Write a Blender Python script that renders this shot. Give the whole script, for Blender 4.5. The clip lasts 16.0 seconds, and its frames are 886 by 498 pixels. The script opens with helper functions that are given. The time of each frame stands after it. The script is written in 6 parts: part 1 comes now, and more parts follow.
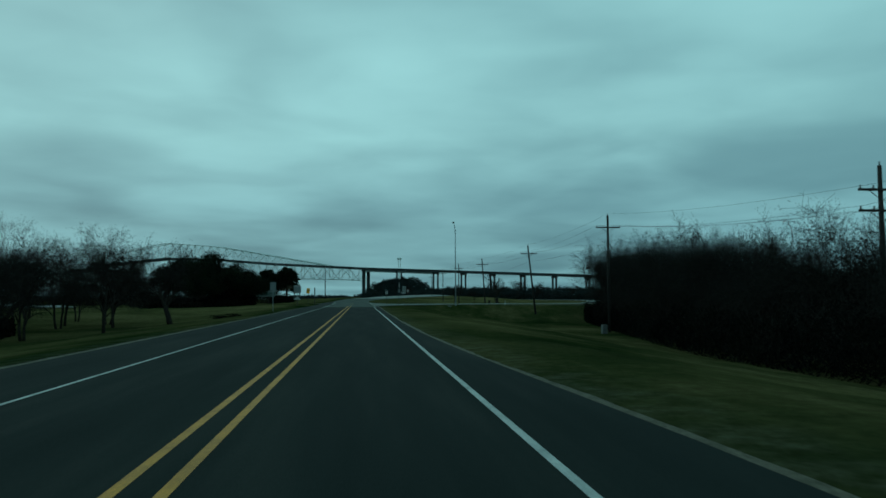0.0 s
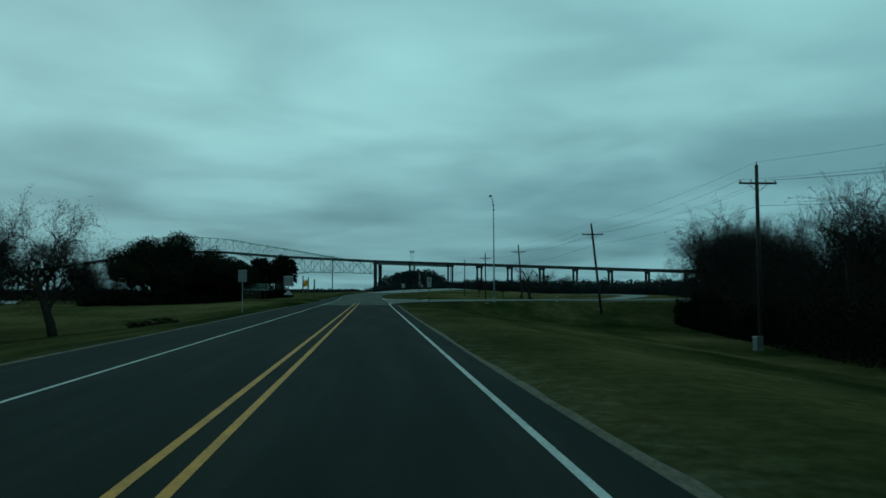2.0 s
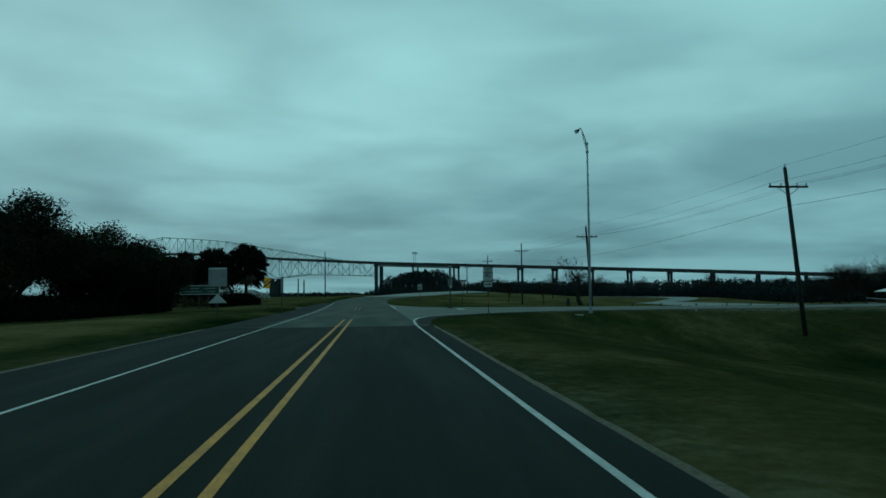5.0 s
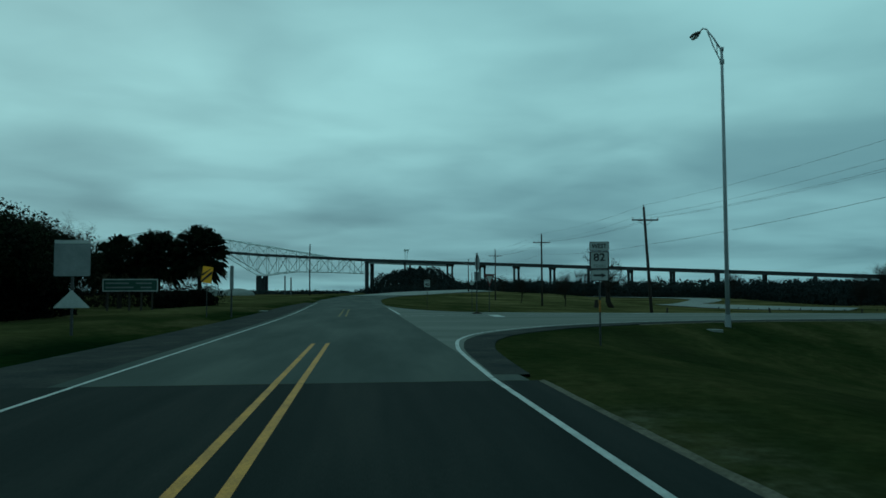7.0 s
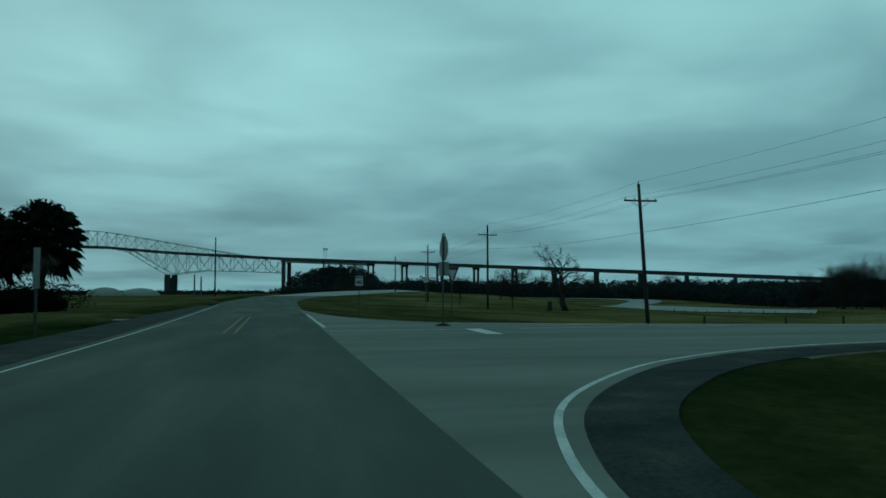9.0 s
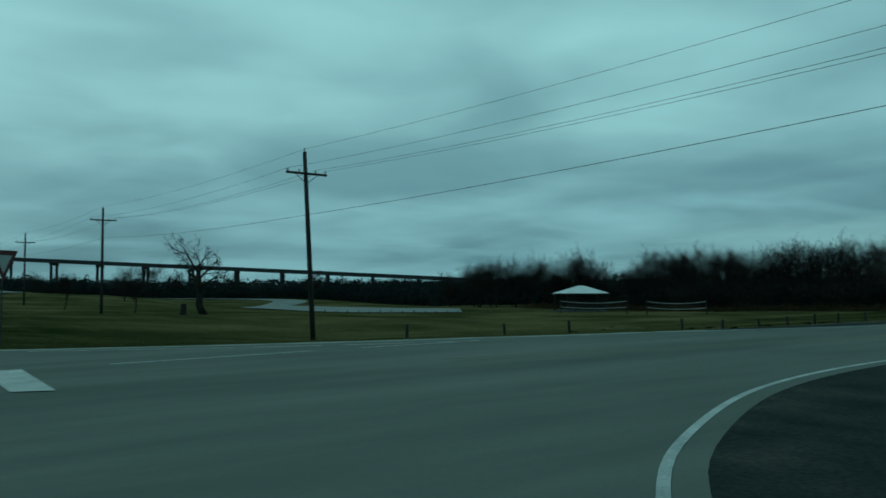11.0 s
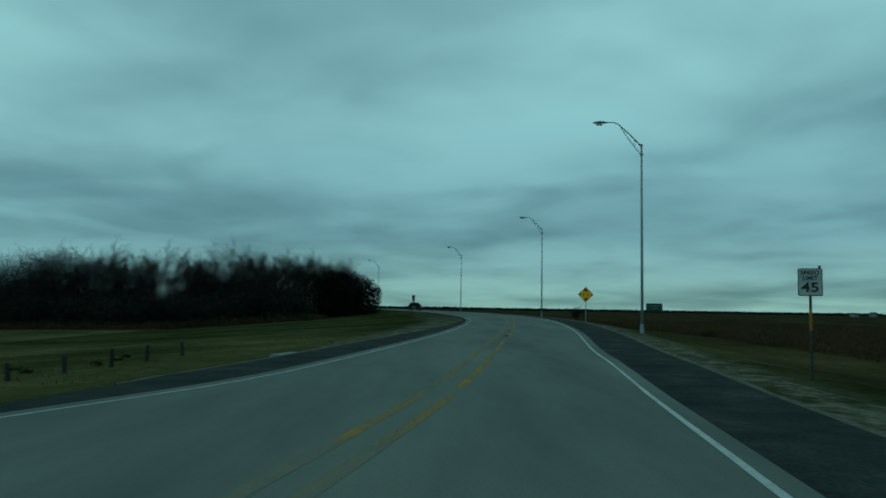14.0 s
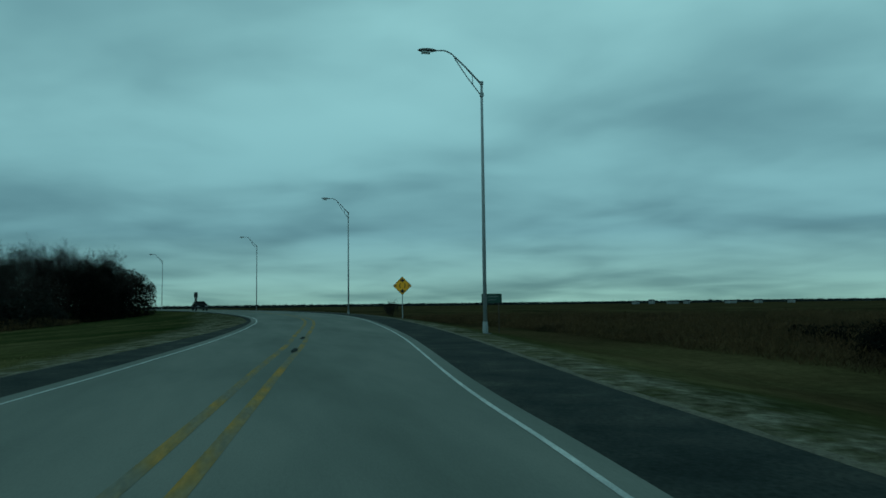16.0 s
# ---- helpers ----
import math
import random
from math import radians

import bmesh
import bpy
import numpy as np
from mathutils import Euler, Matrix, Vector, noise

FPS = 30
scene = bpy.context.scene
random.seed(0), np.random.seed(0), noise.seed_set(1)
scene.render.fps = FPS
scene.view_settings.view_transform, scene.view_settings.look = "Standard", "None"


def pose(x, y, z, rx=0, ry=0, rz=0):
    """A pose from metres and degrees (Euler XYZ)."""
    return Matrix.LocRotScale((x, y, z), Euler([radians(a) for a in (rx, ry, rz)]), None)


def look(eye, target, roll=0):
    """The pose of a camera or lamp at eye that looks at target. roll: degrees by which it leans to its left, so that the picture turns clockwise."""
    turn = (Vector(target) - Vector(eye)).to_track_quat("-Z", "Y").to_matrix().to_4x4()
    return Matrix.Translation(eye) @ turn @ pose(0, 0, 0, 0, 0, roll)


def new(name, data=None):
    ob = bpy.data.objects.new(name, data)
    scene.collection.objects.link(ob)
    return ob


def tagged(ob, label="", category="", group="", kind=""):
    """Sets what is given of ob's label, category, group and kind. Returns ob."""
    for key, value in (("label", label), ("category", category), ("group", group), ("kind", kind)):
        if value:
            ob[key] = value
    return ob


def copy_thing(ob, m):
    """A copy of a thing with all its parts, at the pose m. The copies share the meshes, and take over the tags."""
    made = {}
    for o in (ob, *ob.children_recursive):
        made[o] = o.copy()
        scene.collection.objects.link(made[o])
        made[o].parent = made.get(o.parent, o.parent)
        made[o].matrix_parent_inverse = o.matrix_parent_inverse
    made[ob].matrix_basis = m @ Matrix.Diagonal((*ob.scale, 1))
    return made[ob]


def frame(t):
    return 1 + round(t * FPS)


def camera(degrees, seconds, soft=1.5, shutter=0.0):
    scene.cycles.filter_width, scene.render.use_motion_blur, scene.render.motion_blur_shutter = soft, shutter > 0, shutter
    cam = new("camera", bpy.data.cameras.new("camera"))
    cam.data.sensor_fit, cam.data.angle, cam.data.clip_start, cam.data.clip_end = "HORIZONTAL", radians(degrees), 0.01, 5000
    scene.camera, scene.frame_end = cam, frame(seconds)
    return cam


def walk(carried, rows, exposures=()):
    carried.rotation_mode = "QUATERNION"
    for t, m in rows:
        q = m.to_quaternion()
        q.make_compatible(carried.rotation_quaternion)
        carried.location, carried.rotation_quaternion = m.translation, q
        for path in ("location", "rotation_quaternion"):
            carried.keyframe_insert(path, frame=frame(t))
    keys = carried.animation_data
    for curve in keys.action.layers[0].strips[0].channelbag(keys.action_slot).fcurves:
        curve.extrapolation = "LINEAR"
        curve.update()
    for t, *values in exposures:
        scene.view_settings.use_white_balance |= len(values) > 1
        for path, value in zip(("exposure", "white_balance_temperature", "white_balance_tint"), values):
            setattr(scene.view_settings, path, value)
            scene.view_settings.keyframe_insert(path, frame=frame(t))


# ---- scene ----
cam = camera(59.71, 16.0, soft=1.6, shutter=0.15)
PATH = [  # seconds, x, y, yaw, pitch, roll
    (0.00, -0.036, 0.812, -6.063, 3.458, -0.325),
    (0.50, -0.058, 8.843, -5.999, 3.352, 0.008),
    (1.00, 0.020, 16.611, -5.674, 3.363, -0.396),
    (1.50, 0.007, 24.211, -5.504, 3.143, -0.175),
    (2.00, 0.008, 31.708, -5.209, 3.008, -0.265),
    (2.50, -0.044, 39.301, -5.123, 3.185, -0.379),
    (3.00, -0.113, 46.931, -5.026, 3.232, -0.883),
    (3.50, -0.169, 54.663, -5.063, 3.202, -1.117),
    (4.00, -0.207, 62.526, -5.032, 3.247, -1.099),
    (4.60, -0.258, 71.702, -5.079, 3.247, -0.856),
    (5.20, -0.328, 80.288, -5.272, 3.216, -0.524),
    (5.80, -0.415, 88.118, -5.542, 3.179, -0.253),
    (6.30, -0.491, 94.045, -5.744, 3.169, -0.216),
    (6.50, -0.517, 96.287, -5.751, 3.185, -0.323),
    (7.00, -0.556, 101.655, -5.901, 3.134, -0.189),
    (7.50, -0.580, 106.804, -6.172, 3.321, -0.226),
    (8.00, -0.512, 111.728, -6.885, 3.339, 0.039),
    (8.20, -0.467, 113.640, -7.665, 3.279, 0.027),
    (8.70, -0.230, 118.239, -9.925, 3.188, -0.043),
    (9.20, 0.290, 122.521, -13.606, 3.109, -0.101),
    (9.75, 1.288, 126.827, -19.576, 3.003, -0.084),
    (10.30, 2.795, 130.691, -27.246, 2.854, 0.099),
    (10.50, 3.466, 131.992, -30.423, 2.778, 0.255),
    (11.00, 5.391, 135.002, -38.157, 3.020, -0.311),
    (11.50, 7.844, 137.794, -46.024, 3.459, 0.055),
    (12.00, 10.588, 140.289, -54.473, 4.160, 0.375),
    (12.50, 13.452, 142.421, -63.012, 4.355, 0.184),
    (13.00, 16.407, 143.766, -71.857, 4.880, 0.123),
    (13.50, 19.563, 144.689, -80.492, 4.951, 0.800),
    (14.00, 22.910, 145.027, -89.474, 4.360, 0.906),
    (14.50, 26.498, 144.877, -96.219, 4.380, -0.063),
    (15.00, 30.311, 144.536, -100.086, 4.200, -0.101),
    (15.50, 34.288, 144.012, -102.406, 4.052, -0.746),
    (16.00, 38.375, 143.357, -103.919, 4.078, -0.675),
]
EYE = 1.616


def ahead_of(t, x, y, yaw, pitch, roll):
    """The camera's pose from its place, heading to the left of +y, lift and lean; the springs lift it over one swell of the road."""
    a, p = radians(yaw), radians(pitch)
    swell = float(np.interp(t, [0.3, 1.0, 1.5, 2.2], [0.0, 0.10, 0.08, 0.0]))
    way = Vector((-math.sin(a) * math.cos(p), math.cos(a) * math.cos(p), math.sin(p)))
    eye = Vector((x, y, EYE + swell))
    return look(eye, eye + way * 10, roll)


walk(cam, [(row[0], ahead_of(*row)) for row in PATH], exposures=[(0.0, -0.62, 5700, -6), (16.0, -0.62, 5700, -6)])

# ---- sky and light: a closed grey cloud cover ----
world = bpy.data.worlds.new("overcast_sky")
scene.world = world
world.use_nodes = True
wn, wl = world.node_tree.nodes, world.node_tree.links
wn.clear()
w_out = wn.new("ShaderNodeOutputWorld")
w_bg = wn.new("ShaderNodeBackground")
sky = wn.new("ShaderNodeTexSky")
sky.sky_type, sky.sun_disc = "NISHITA", False
sky.sun_elevation, sky.sun_rotation = radians(38), radians(-25)
sky.dust_density, sky.air_density = 3.0, 1.0
coord = wn.new("ShaderNodeTexCoord")
split = wn.new("ShaderNodeSeparateXYZ")
wl.new(coord.outputs["Generated"], split.inputs[0])


def wmath(op, a, b=None):
    n = wn.new("ShaderNodeMath")
    n.operation = op
    for i, v in enumerate((a, b)):
        if v is None:
            continue
        if isinstance(v, (int, float)):
            n.inputs[i].default_value = v
        else:
            wl.new(v, n.inputs[i])
    return n.outputs[0]


# clouds lie on a flat layer: the direction is spread over it by its height above the horizon
lift = wmath("ADD", wmath("MAXIMUM", split.outputs["Z"], 0.0), 0.12)
flat = wn.new("ShaderNodeCombineXYZ")
wl.new(wmath("DIVIDE", split.outputs["X"], lift), flat.inputs[0])
wl.new(wmath("DIVIDE", split.outputs["Y"], lift), flat.inputs[1])


def cloud(scale, detail, rough, distort):
    n = wn.new("ShaderNodeTexNoise")
    n.inputs["Scale"].default_value, n.inputs["Detail"].default_value = scale, detail
    n.inputs["Roughness"].default_value, n.inputs["Distortion"].default_value = rough, distort
    wl.new(flat.outputs[0], n.inputs["Vector"])
    return n.outputs["Fac"]


broad, rolls, wisps = cloud(0.50, 2.0, 0.4, 0.5), cloud(1.25, 2.5, 0.42, 0.6), cloud(3.4, 3.0, 0.5, 0.3)
soft_cloud = wmath("ADD", wmath("ADD", wmath("MULTIPLY", broad, 0.60), wmath("MULTIPLY", rolls, 0.32)), wmath("MULTIPLY", wisps, 0.08))
ramp = wn.new("ShaderNodeValToRGB")
ramp.color_ramp.elements[0].position, ramp.color_ramp.elements[0].color = 0.32, (0.195, 0.340, 0.356, 1)
ramp.color_ramp.elements[1].position, ramp.color_ramp.elements[1].color = 0.68, (0.425, 0.680, 0.662, 1)
ramp.color_ramp.interpolation = "EASE"
wl.new(soft_cloud, ramp.inputs[0])


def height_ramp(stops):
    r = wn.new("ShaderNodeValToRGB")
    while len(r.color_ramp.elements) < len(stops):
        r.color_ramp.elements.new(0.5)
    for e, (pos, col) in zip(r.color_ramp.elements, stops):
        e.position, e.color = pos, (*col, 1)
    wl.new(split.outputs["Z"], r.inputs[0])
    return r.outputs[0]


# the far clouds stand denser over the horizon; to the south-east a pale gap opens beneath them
# overhead, out of view, both ramps are dimmed so that level ground renders darker
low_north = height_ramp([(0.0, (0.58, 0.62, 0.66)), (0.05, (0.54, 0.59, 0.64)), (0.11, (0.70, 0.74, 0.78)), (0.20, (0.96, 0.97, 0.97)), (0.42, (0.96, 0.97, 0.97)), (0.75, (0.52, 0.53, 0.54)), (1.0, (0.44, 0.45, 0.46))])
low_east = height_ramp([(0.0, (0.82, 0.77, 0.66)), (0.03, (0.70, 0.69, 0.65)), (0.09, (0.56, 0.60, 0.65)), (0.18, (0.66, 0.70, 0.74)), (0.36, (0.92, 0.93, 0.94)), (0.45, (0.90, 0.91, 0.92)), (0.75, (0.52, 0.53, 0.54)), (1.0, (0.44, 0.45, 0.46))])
to_east = wn.new("ShaderNodeMapRange")
to_east.interpolation_type = "SMOOTHSTEP"
to_east.inputs[1].default_value, to_east.inputs[2].default_value = 0.45, 0.95
wl.new(wmath("ADD", wmath("MULTIPLY", split.outputs["X"], 0.96), wmath("MULTIPLY", split.outputs["Y"], -0.28)), to_east.inputs[0])
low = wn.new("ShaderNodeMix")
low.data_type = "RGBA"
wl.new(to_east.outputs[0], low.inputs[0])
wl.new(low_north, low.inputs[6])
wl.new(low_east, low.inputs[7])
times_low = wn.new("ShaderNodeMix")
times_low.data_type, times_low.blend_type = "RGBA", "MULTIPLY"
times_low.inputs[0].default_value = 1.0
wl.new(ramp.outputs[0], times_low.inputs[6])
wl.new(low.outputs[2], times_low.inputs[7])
sky_dim = wn.new("ShaderNodeMix")
sky_dim.data_type, sky_dim.blend_type = "RGBA", "MULTIPLY"
sky_dim.inputs[0].default_value = 1.0
wl.new(sky.outputs[0], sky_dim.inputs[6])
sky_dim.inputs[7].default_value = (0.05, 0.05, 0.05, 1)
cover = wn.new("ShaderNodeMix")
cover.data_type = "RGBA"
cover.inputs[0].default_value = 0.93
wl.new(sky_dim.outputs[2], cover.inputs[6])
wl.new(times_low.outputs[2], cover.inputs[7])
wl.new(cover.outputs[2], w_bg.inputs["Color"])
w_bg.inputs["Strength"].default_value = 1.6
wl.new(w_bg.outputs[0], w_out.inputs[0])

sun = new("sun", bpy.data.lights.new("sun", "SUN"))
sun.data.energy, sun.data.angle, sun.data.color = 0.5, radians(60), (0.72, 1.0, 0.95)
sun.matrix_world = look((0, 0, 60), (25, -50, 0))


# ---- materials ----
def node_mat(name, colours, scale=4.0, fine=40.0, rough=0.8, bump=0.2, metal=0.0, spread=0.35, stretch=(1, 1, 1), island=0.0, each=0.0, world_space=False, spec=0.3):
    """A surface whose colour wanders between the given ones at a broad and a fine scale, with fine relief."""
    m = bpy.data.materials.new(name)
    m.use_nodes = True
    n, l = m.node_tree.nodes, m.node_tree.links
    b = n["Principled BSDF"]
    b.inputs["Roughness"].default_value, b.inputs["Metallic"].default_value = rough, metal
    b.inputs["Specular IOR Level"].default_value = spec
    if world_space:
        src = n.new("ShaderNodeNewGeometry").outputs["Position"]
    else:
        src = n.new("ShaderNodeTexCoord").outputs["Object"]
    mp = n.new("ShaderNodeMapping")
    mp.inputs["Scale"].default_value = stretch
    l.new(src, mp.inputs[0])
    n1, n2 = n.new("ShaderNodeTexNoise"), n.new("ShaderNodeTexNoise")
    for q, s, d in ((n1, scale, 4.0), (n2, fine, 3.0)):
        q.inputs["Scale"].default_value, q.inputs["Detail"].default_value = s, d
        q.inputs["Roughness"].default_value = 0.6
        l.new(mp.outputs[0], q.inputs["Vector"])
    r = n.new("ShaderNodeValToRGB")
    els = r.color_ramp.elements
    while len(els) < len(colours):
        els.new(0.5)
    for i, c in enumerate(colours):
        els[i].position, els[i].color = 0.32 + 0.36 * i / max(1, len(colours) - 1), (*c, 1)
    l.new(n1.outputs["Fac"], r.inputs[0])
    val = n.new("ShaderNodeMapRange")
    val.inputs[1].default_value, val.inputs[2].default_value = 0.3, 0.7
    val.inputs[3].default_value, val.inputs[4].default_value = 1 - spread, 1 + spread
    l.new(n2.outputs["Fac"], val.inputs[0])
    last = val.outputs[0]
    for amount, node, out in ((island, "ShaderNodeNewGeometry", "Random Per Island"), (each, "ShaderNodeObjectInfo", "Random")):
        if amount:
            g, k, mul = n.new(node), n.new("ShaderNodeMapRange"), n.new("ShaderNodeMath")
            k.inputs[3].default_value, k.inputs[4].default_value = 1 - amount, 1 + amount
            l.new(g.outputs[out], k.inputs[0])
            mul.operation = "MULTIPLY"
            l.new(last, mul.inputs[0])
            l.new(k.outputs[0], mul.inputs[1])
            last = mul.outputs[0]
    mix = n.new("ShaderNodeVectorMath")
    mix.operation = "SCALE"
    l.new(r.outputs[0], mix.inputs[0])
    l.new(last, mix.inputs["Scale"])
    l.new(mix.outputs[0], b.inputs["Base Color"])
    if bump:
        bp = n.new("ShaderNodeBump")
        bp.inputs["Strength"].default_value, bp.inputs["Distance"].default_value = bump, 0.02
        l.new(n2.outputs["Fac"], bp.inputs["Height"])
        l.new(bp.outputs[0], b.inputs["Normal"])
    return m


M_ASPHALT = node_mat("asphalt", [(0.0115, 0.0165, 0.0155), (0.0165, 0.022, 0.0205), (0.026, 0.031, 0.028)], 0.5, 60, 0.95, 0.12, spec=0.04, spread=0.18, stretch=(1.6, 0.12, 1), world_space=True)
M_SHOULDER = node_mat("shoulder_asphalt", [(0.0135, 0.019, 0.0185), (0.022, 0.028, 0.0265), (0.030, 0.035, 0.032), (0.050, 0.053, 0.046)], 0.7, 14, 0.95, 0.4, spec=0.04, world_space=True)
M_CONCRETE = node_mat("road_concrete", [(0.104, 0.120, 0.107), (0.134, 0.150, 0.135), (0.168, 0.182, 0.162)], 0.30, 40, 0.95, 0.05, spec=0.05, spread=0.07, stretch=(0.25, 1.3, 1), world_space=True)
M_CONCRETE_OLD = node_mat("old_road_concrete", [(0.047, 0.061, 0.055), (0.065, 0.080, 0.072), (0.088, 0.103, 0.091)], 0.35, 40, 0.95, 0.05, spec=0.05, spread=0.08, stretch=(1.2, 0.2, 1), world_space=True)
M_LOT = node_mat("pale_concrete", [(0.14, 0.16, 0.15), (0.20, 0.22, 0.205)], 0.2, 8, 0.85, 0.1, world_space=True)
M_LIP = node_mat("pale_concrete_lip", [(0.19, 0.21, 0.185), (0.27, 0.29, 0.255), (0.36, 0.38, 0.335)], 0.6, 30, 0.95, 0.05, spec=0.05, spread=0.1, world_space=True)
M_YELLOW_FAINT = node_mat("nearly_worn_yellow_paint", [(0.134, 0.146, 0.128), (0.146, 0.150, 0.122), (0.178, 0.164, 0.108)], 0.7, 6, 0.95, 0.05, spread=0.08, spec=0.05, stretch=(0.4, 1.6, 1), world_space=True)
M_GRAVEL = node_mat("gravel", [(0.040, 0.040, 0.022), (0.096, 0.088, 0.062), (0.058, 0.056, 0.034)], 1.3, 16, 0.95, 0.6, spread=0.5, world_space=True)
M_WHITE = node_mat("road_paint_white", [(0.30, 0.33, 0.32), (0.50, 0.53, 0.51)], 1.5, 30, 0.7, 0.1, spread=0.25, world_space=True)
M_YELLOW = node_mat("road_paint_yellow", [(0.31, 0.145, 0.012), (0.52, 0.245, 0.018)], 1.5, 25, 0.7, 0.1, spread=0.3, world_space=True)
M_YELLOW_WORN = node_mat("worn_yellow_paint", [(0.134, 0.142, 0.120), (0.160, 0.148, 0.100), (0.215, 0.162, 0.066), (0.300, 0.185, 0.048)], 0.9, 7, 0.95, 0.05, spread=0.15, spec=0.05, stretch=(0.45, 2.2, 1), world_space=True)
M_WOOD = node_mat("weathered_pole_wood", [(0.020, 0.0185, 0.017), (0.036, 0.032, 0.028)], 1.0, 18, 0.9, 0.4, stretch=(8, 8, 0.6), each=0.2)
M_STEEL = node_mat("galvanized_steel", [(0.20, 0.235, 0.25), (0.27, 0.30, 0.315)], 1.2, 20, 0.6, 0.0, spread=0.06, each=0.1)
M_DARKSTEEL = node_mat("dark_steel", [(0.03, 0.034, 0.036), (0.05, 0.055, 0.056)], 2, 20, 0.6, 0.1, metal=0.3)
M_RUST = node_mat("rusted_post_steel", [(0.028, 0.024, 0.020), (0.060, 0.050, 0.042)], 3, 24, 0.85, 0.2, stretch=(3, 3, 0.6))
M_LAMPHEAD = node_mat("lamp_head_grey", [(0.10, 0.11, 0.11), (0.15, 0.16, 0.16)], 3, 20, 0.5, 0.05)
M_LENS = node_mat("lamp_lens", [(0.45, 0.48, 0.47), (0.52, 0.55, 0.54)], 3, 20, 0.25, 0.02)
M_WIRE = node_mat("cable_black", [(0.015, 0.015, 0.016), (0.025, 0.025, 0.026)], 2, 20, 0.6, 0.0)
M_CARDARK = node_mat("dark_car_paint", [(0.006, 0.007, 0.008), (0.010, 0.011, 0.012)], 2, 20, 0.9, 0.0, spread=0.05, spec=0.05)
M_CERAMIC = node_mat("insulator_grey", [(0.25, 0.27, 0.28), (0.35, 0.37, 0.38)], 3, 20, 0.3, 0.0)
M_SIGNBACK = node_mat("sign_back_aluminium", [(0.13, 0.15, 0.155), (0.19, 0.21, 0.215)], 1.5, 14, 0.45, 0.01, metal=0.3, spread=0.07)
M_SIGNWHITE = node_mat("sign_white", [(0.27, 0.30, 0.30), (0.34, 0.37, 0.36)], 1.5, 14, 0.5, 0.02, spread=0.08)
M_SIGNBLACK = node_mat("sign_black", [(0.012, 0.012, 0.013), (0.02, 0.02, 0.021)], 2, 14, 0.5, 0.0)
M_SIGNYELLOW = node_mat("sign_yellow", [(0.78, 0.35, 0.012), (0.88, 0.42, 0.016)], 1.5, 14, 0.5, 0.02, spread=0.1)
M_SIGNGREEN = node_mat("sign_green", [(0.012, 0.042, 0.032), (0.018, 0.056, 0.044)], 1.5, 14, 0.5, 0.02)
M_SIGNRED = node_mat("sign_red", [(0.050, 0.008, 0.009), (0.068, 0.011, 0.011)], 1.5, 14, 0.5, 0.02)
M_BAND = node_mat("orange_band", [(0.21, 0.095, 0.014), (0.28, 0.13, 0.020)], 3, 14, 0.6, 0.05)
M_POST = node_mat("weathered_post", [(0.018, 0.017, 0.014), (0.034, 0.030, 0.024)], 3, 24, 0.9, 0.4, stretch=(6, 6, 1), each=0.3)
M_BARK = node_mat("bark", [(0.018, 0.017, 0.015), (0.036, 0.032, 0.027)], 2, 14, 1.0, 0.6, spec=0.02, stretch=(4, 4, 0.8))
M_TWIG = node_mat("bare_twigs", [(0.011, 0.0105, 0.010), (0.021, 0.019, 0.017)], 0.6, 6, 1.0, 0.0, island=0.25, spec=0.0)
M_ROWTWIG = node_mat("grey_brown_twigs", [(0.022, 0.022, 0.020), (0.044, 0.041, 0.036)], 0.12, 3, 1.0, 0.0, island=0.3, spec=0.0)
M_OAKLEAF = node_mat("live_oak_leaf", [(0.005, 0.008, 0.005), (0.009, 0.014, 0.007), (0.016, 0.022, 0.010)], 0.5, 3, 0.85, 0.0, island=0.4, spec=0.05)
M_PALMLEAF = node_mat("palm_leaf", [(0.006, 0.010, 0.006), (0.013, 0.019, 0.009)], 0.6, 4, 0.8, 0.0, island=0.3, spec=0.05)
M_PALMDEAD = node_mat("dry_palm_skirt", [(0.05, 0.042, 0.028), (0.085, 0.070, 0.045)], 0.8, 6, 0.9, 0.0, island=0.3)
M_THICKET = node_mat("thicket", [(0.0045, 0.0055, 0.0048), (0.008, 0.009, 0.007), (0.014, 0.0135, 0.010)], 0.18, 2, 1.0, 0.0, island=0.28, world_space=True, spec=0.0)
# distance haze put into the base colour: paler and bluer than the near thicket
M_HAZEDWOOD = node_mat("hazed_far_wood", [(0.016, 0.024, 0.025), (0.023, 0.031, 0.031), (0.031, 0.038, 0.037)], 0.05, 0.8, 0.95, 0.0, island=0.14, world_space=True, spec=0.0)
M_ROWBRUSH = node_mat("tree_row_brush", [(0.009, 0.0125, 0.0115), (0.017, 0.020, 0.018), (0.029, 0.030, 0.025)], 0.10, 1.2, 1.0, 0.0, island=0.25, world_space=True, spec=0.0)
M_REED = node_mat("marsh_reed", [(0.020, 0.0165, 0.009), (0.064, 0.043, 0.020), (0.030, 0.027, 0.012)], 0.07, 1.0, 0.95, 0.0, island=0.4, world_space=True, spec=0.1)
M_TUFT = node_mat("grass_tuft", [(0.040, 0.046, 0.016), (0.078, 0.070, 0.026), (0.120, 0.098, 0.044)], 0.12, 1.2, 0.95, 0.0, island=0.35, world_space=True, spec=0.1)
M_DECK = node_mat("bridge_girder", [(0.026, 0.032, 0.036), (0.040, 0.047, 0.050)], 0.03, 0.6, 0.7, 0.0, world_space=True)
M_GIRDER = node_mat("pale_girder_paint", [(0.17, 0.21, 0.215), (0.23, 0.27, 0.27)], 0.05, 0.8, 0.7, 0.0, world_space=True)
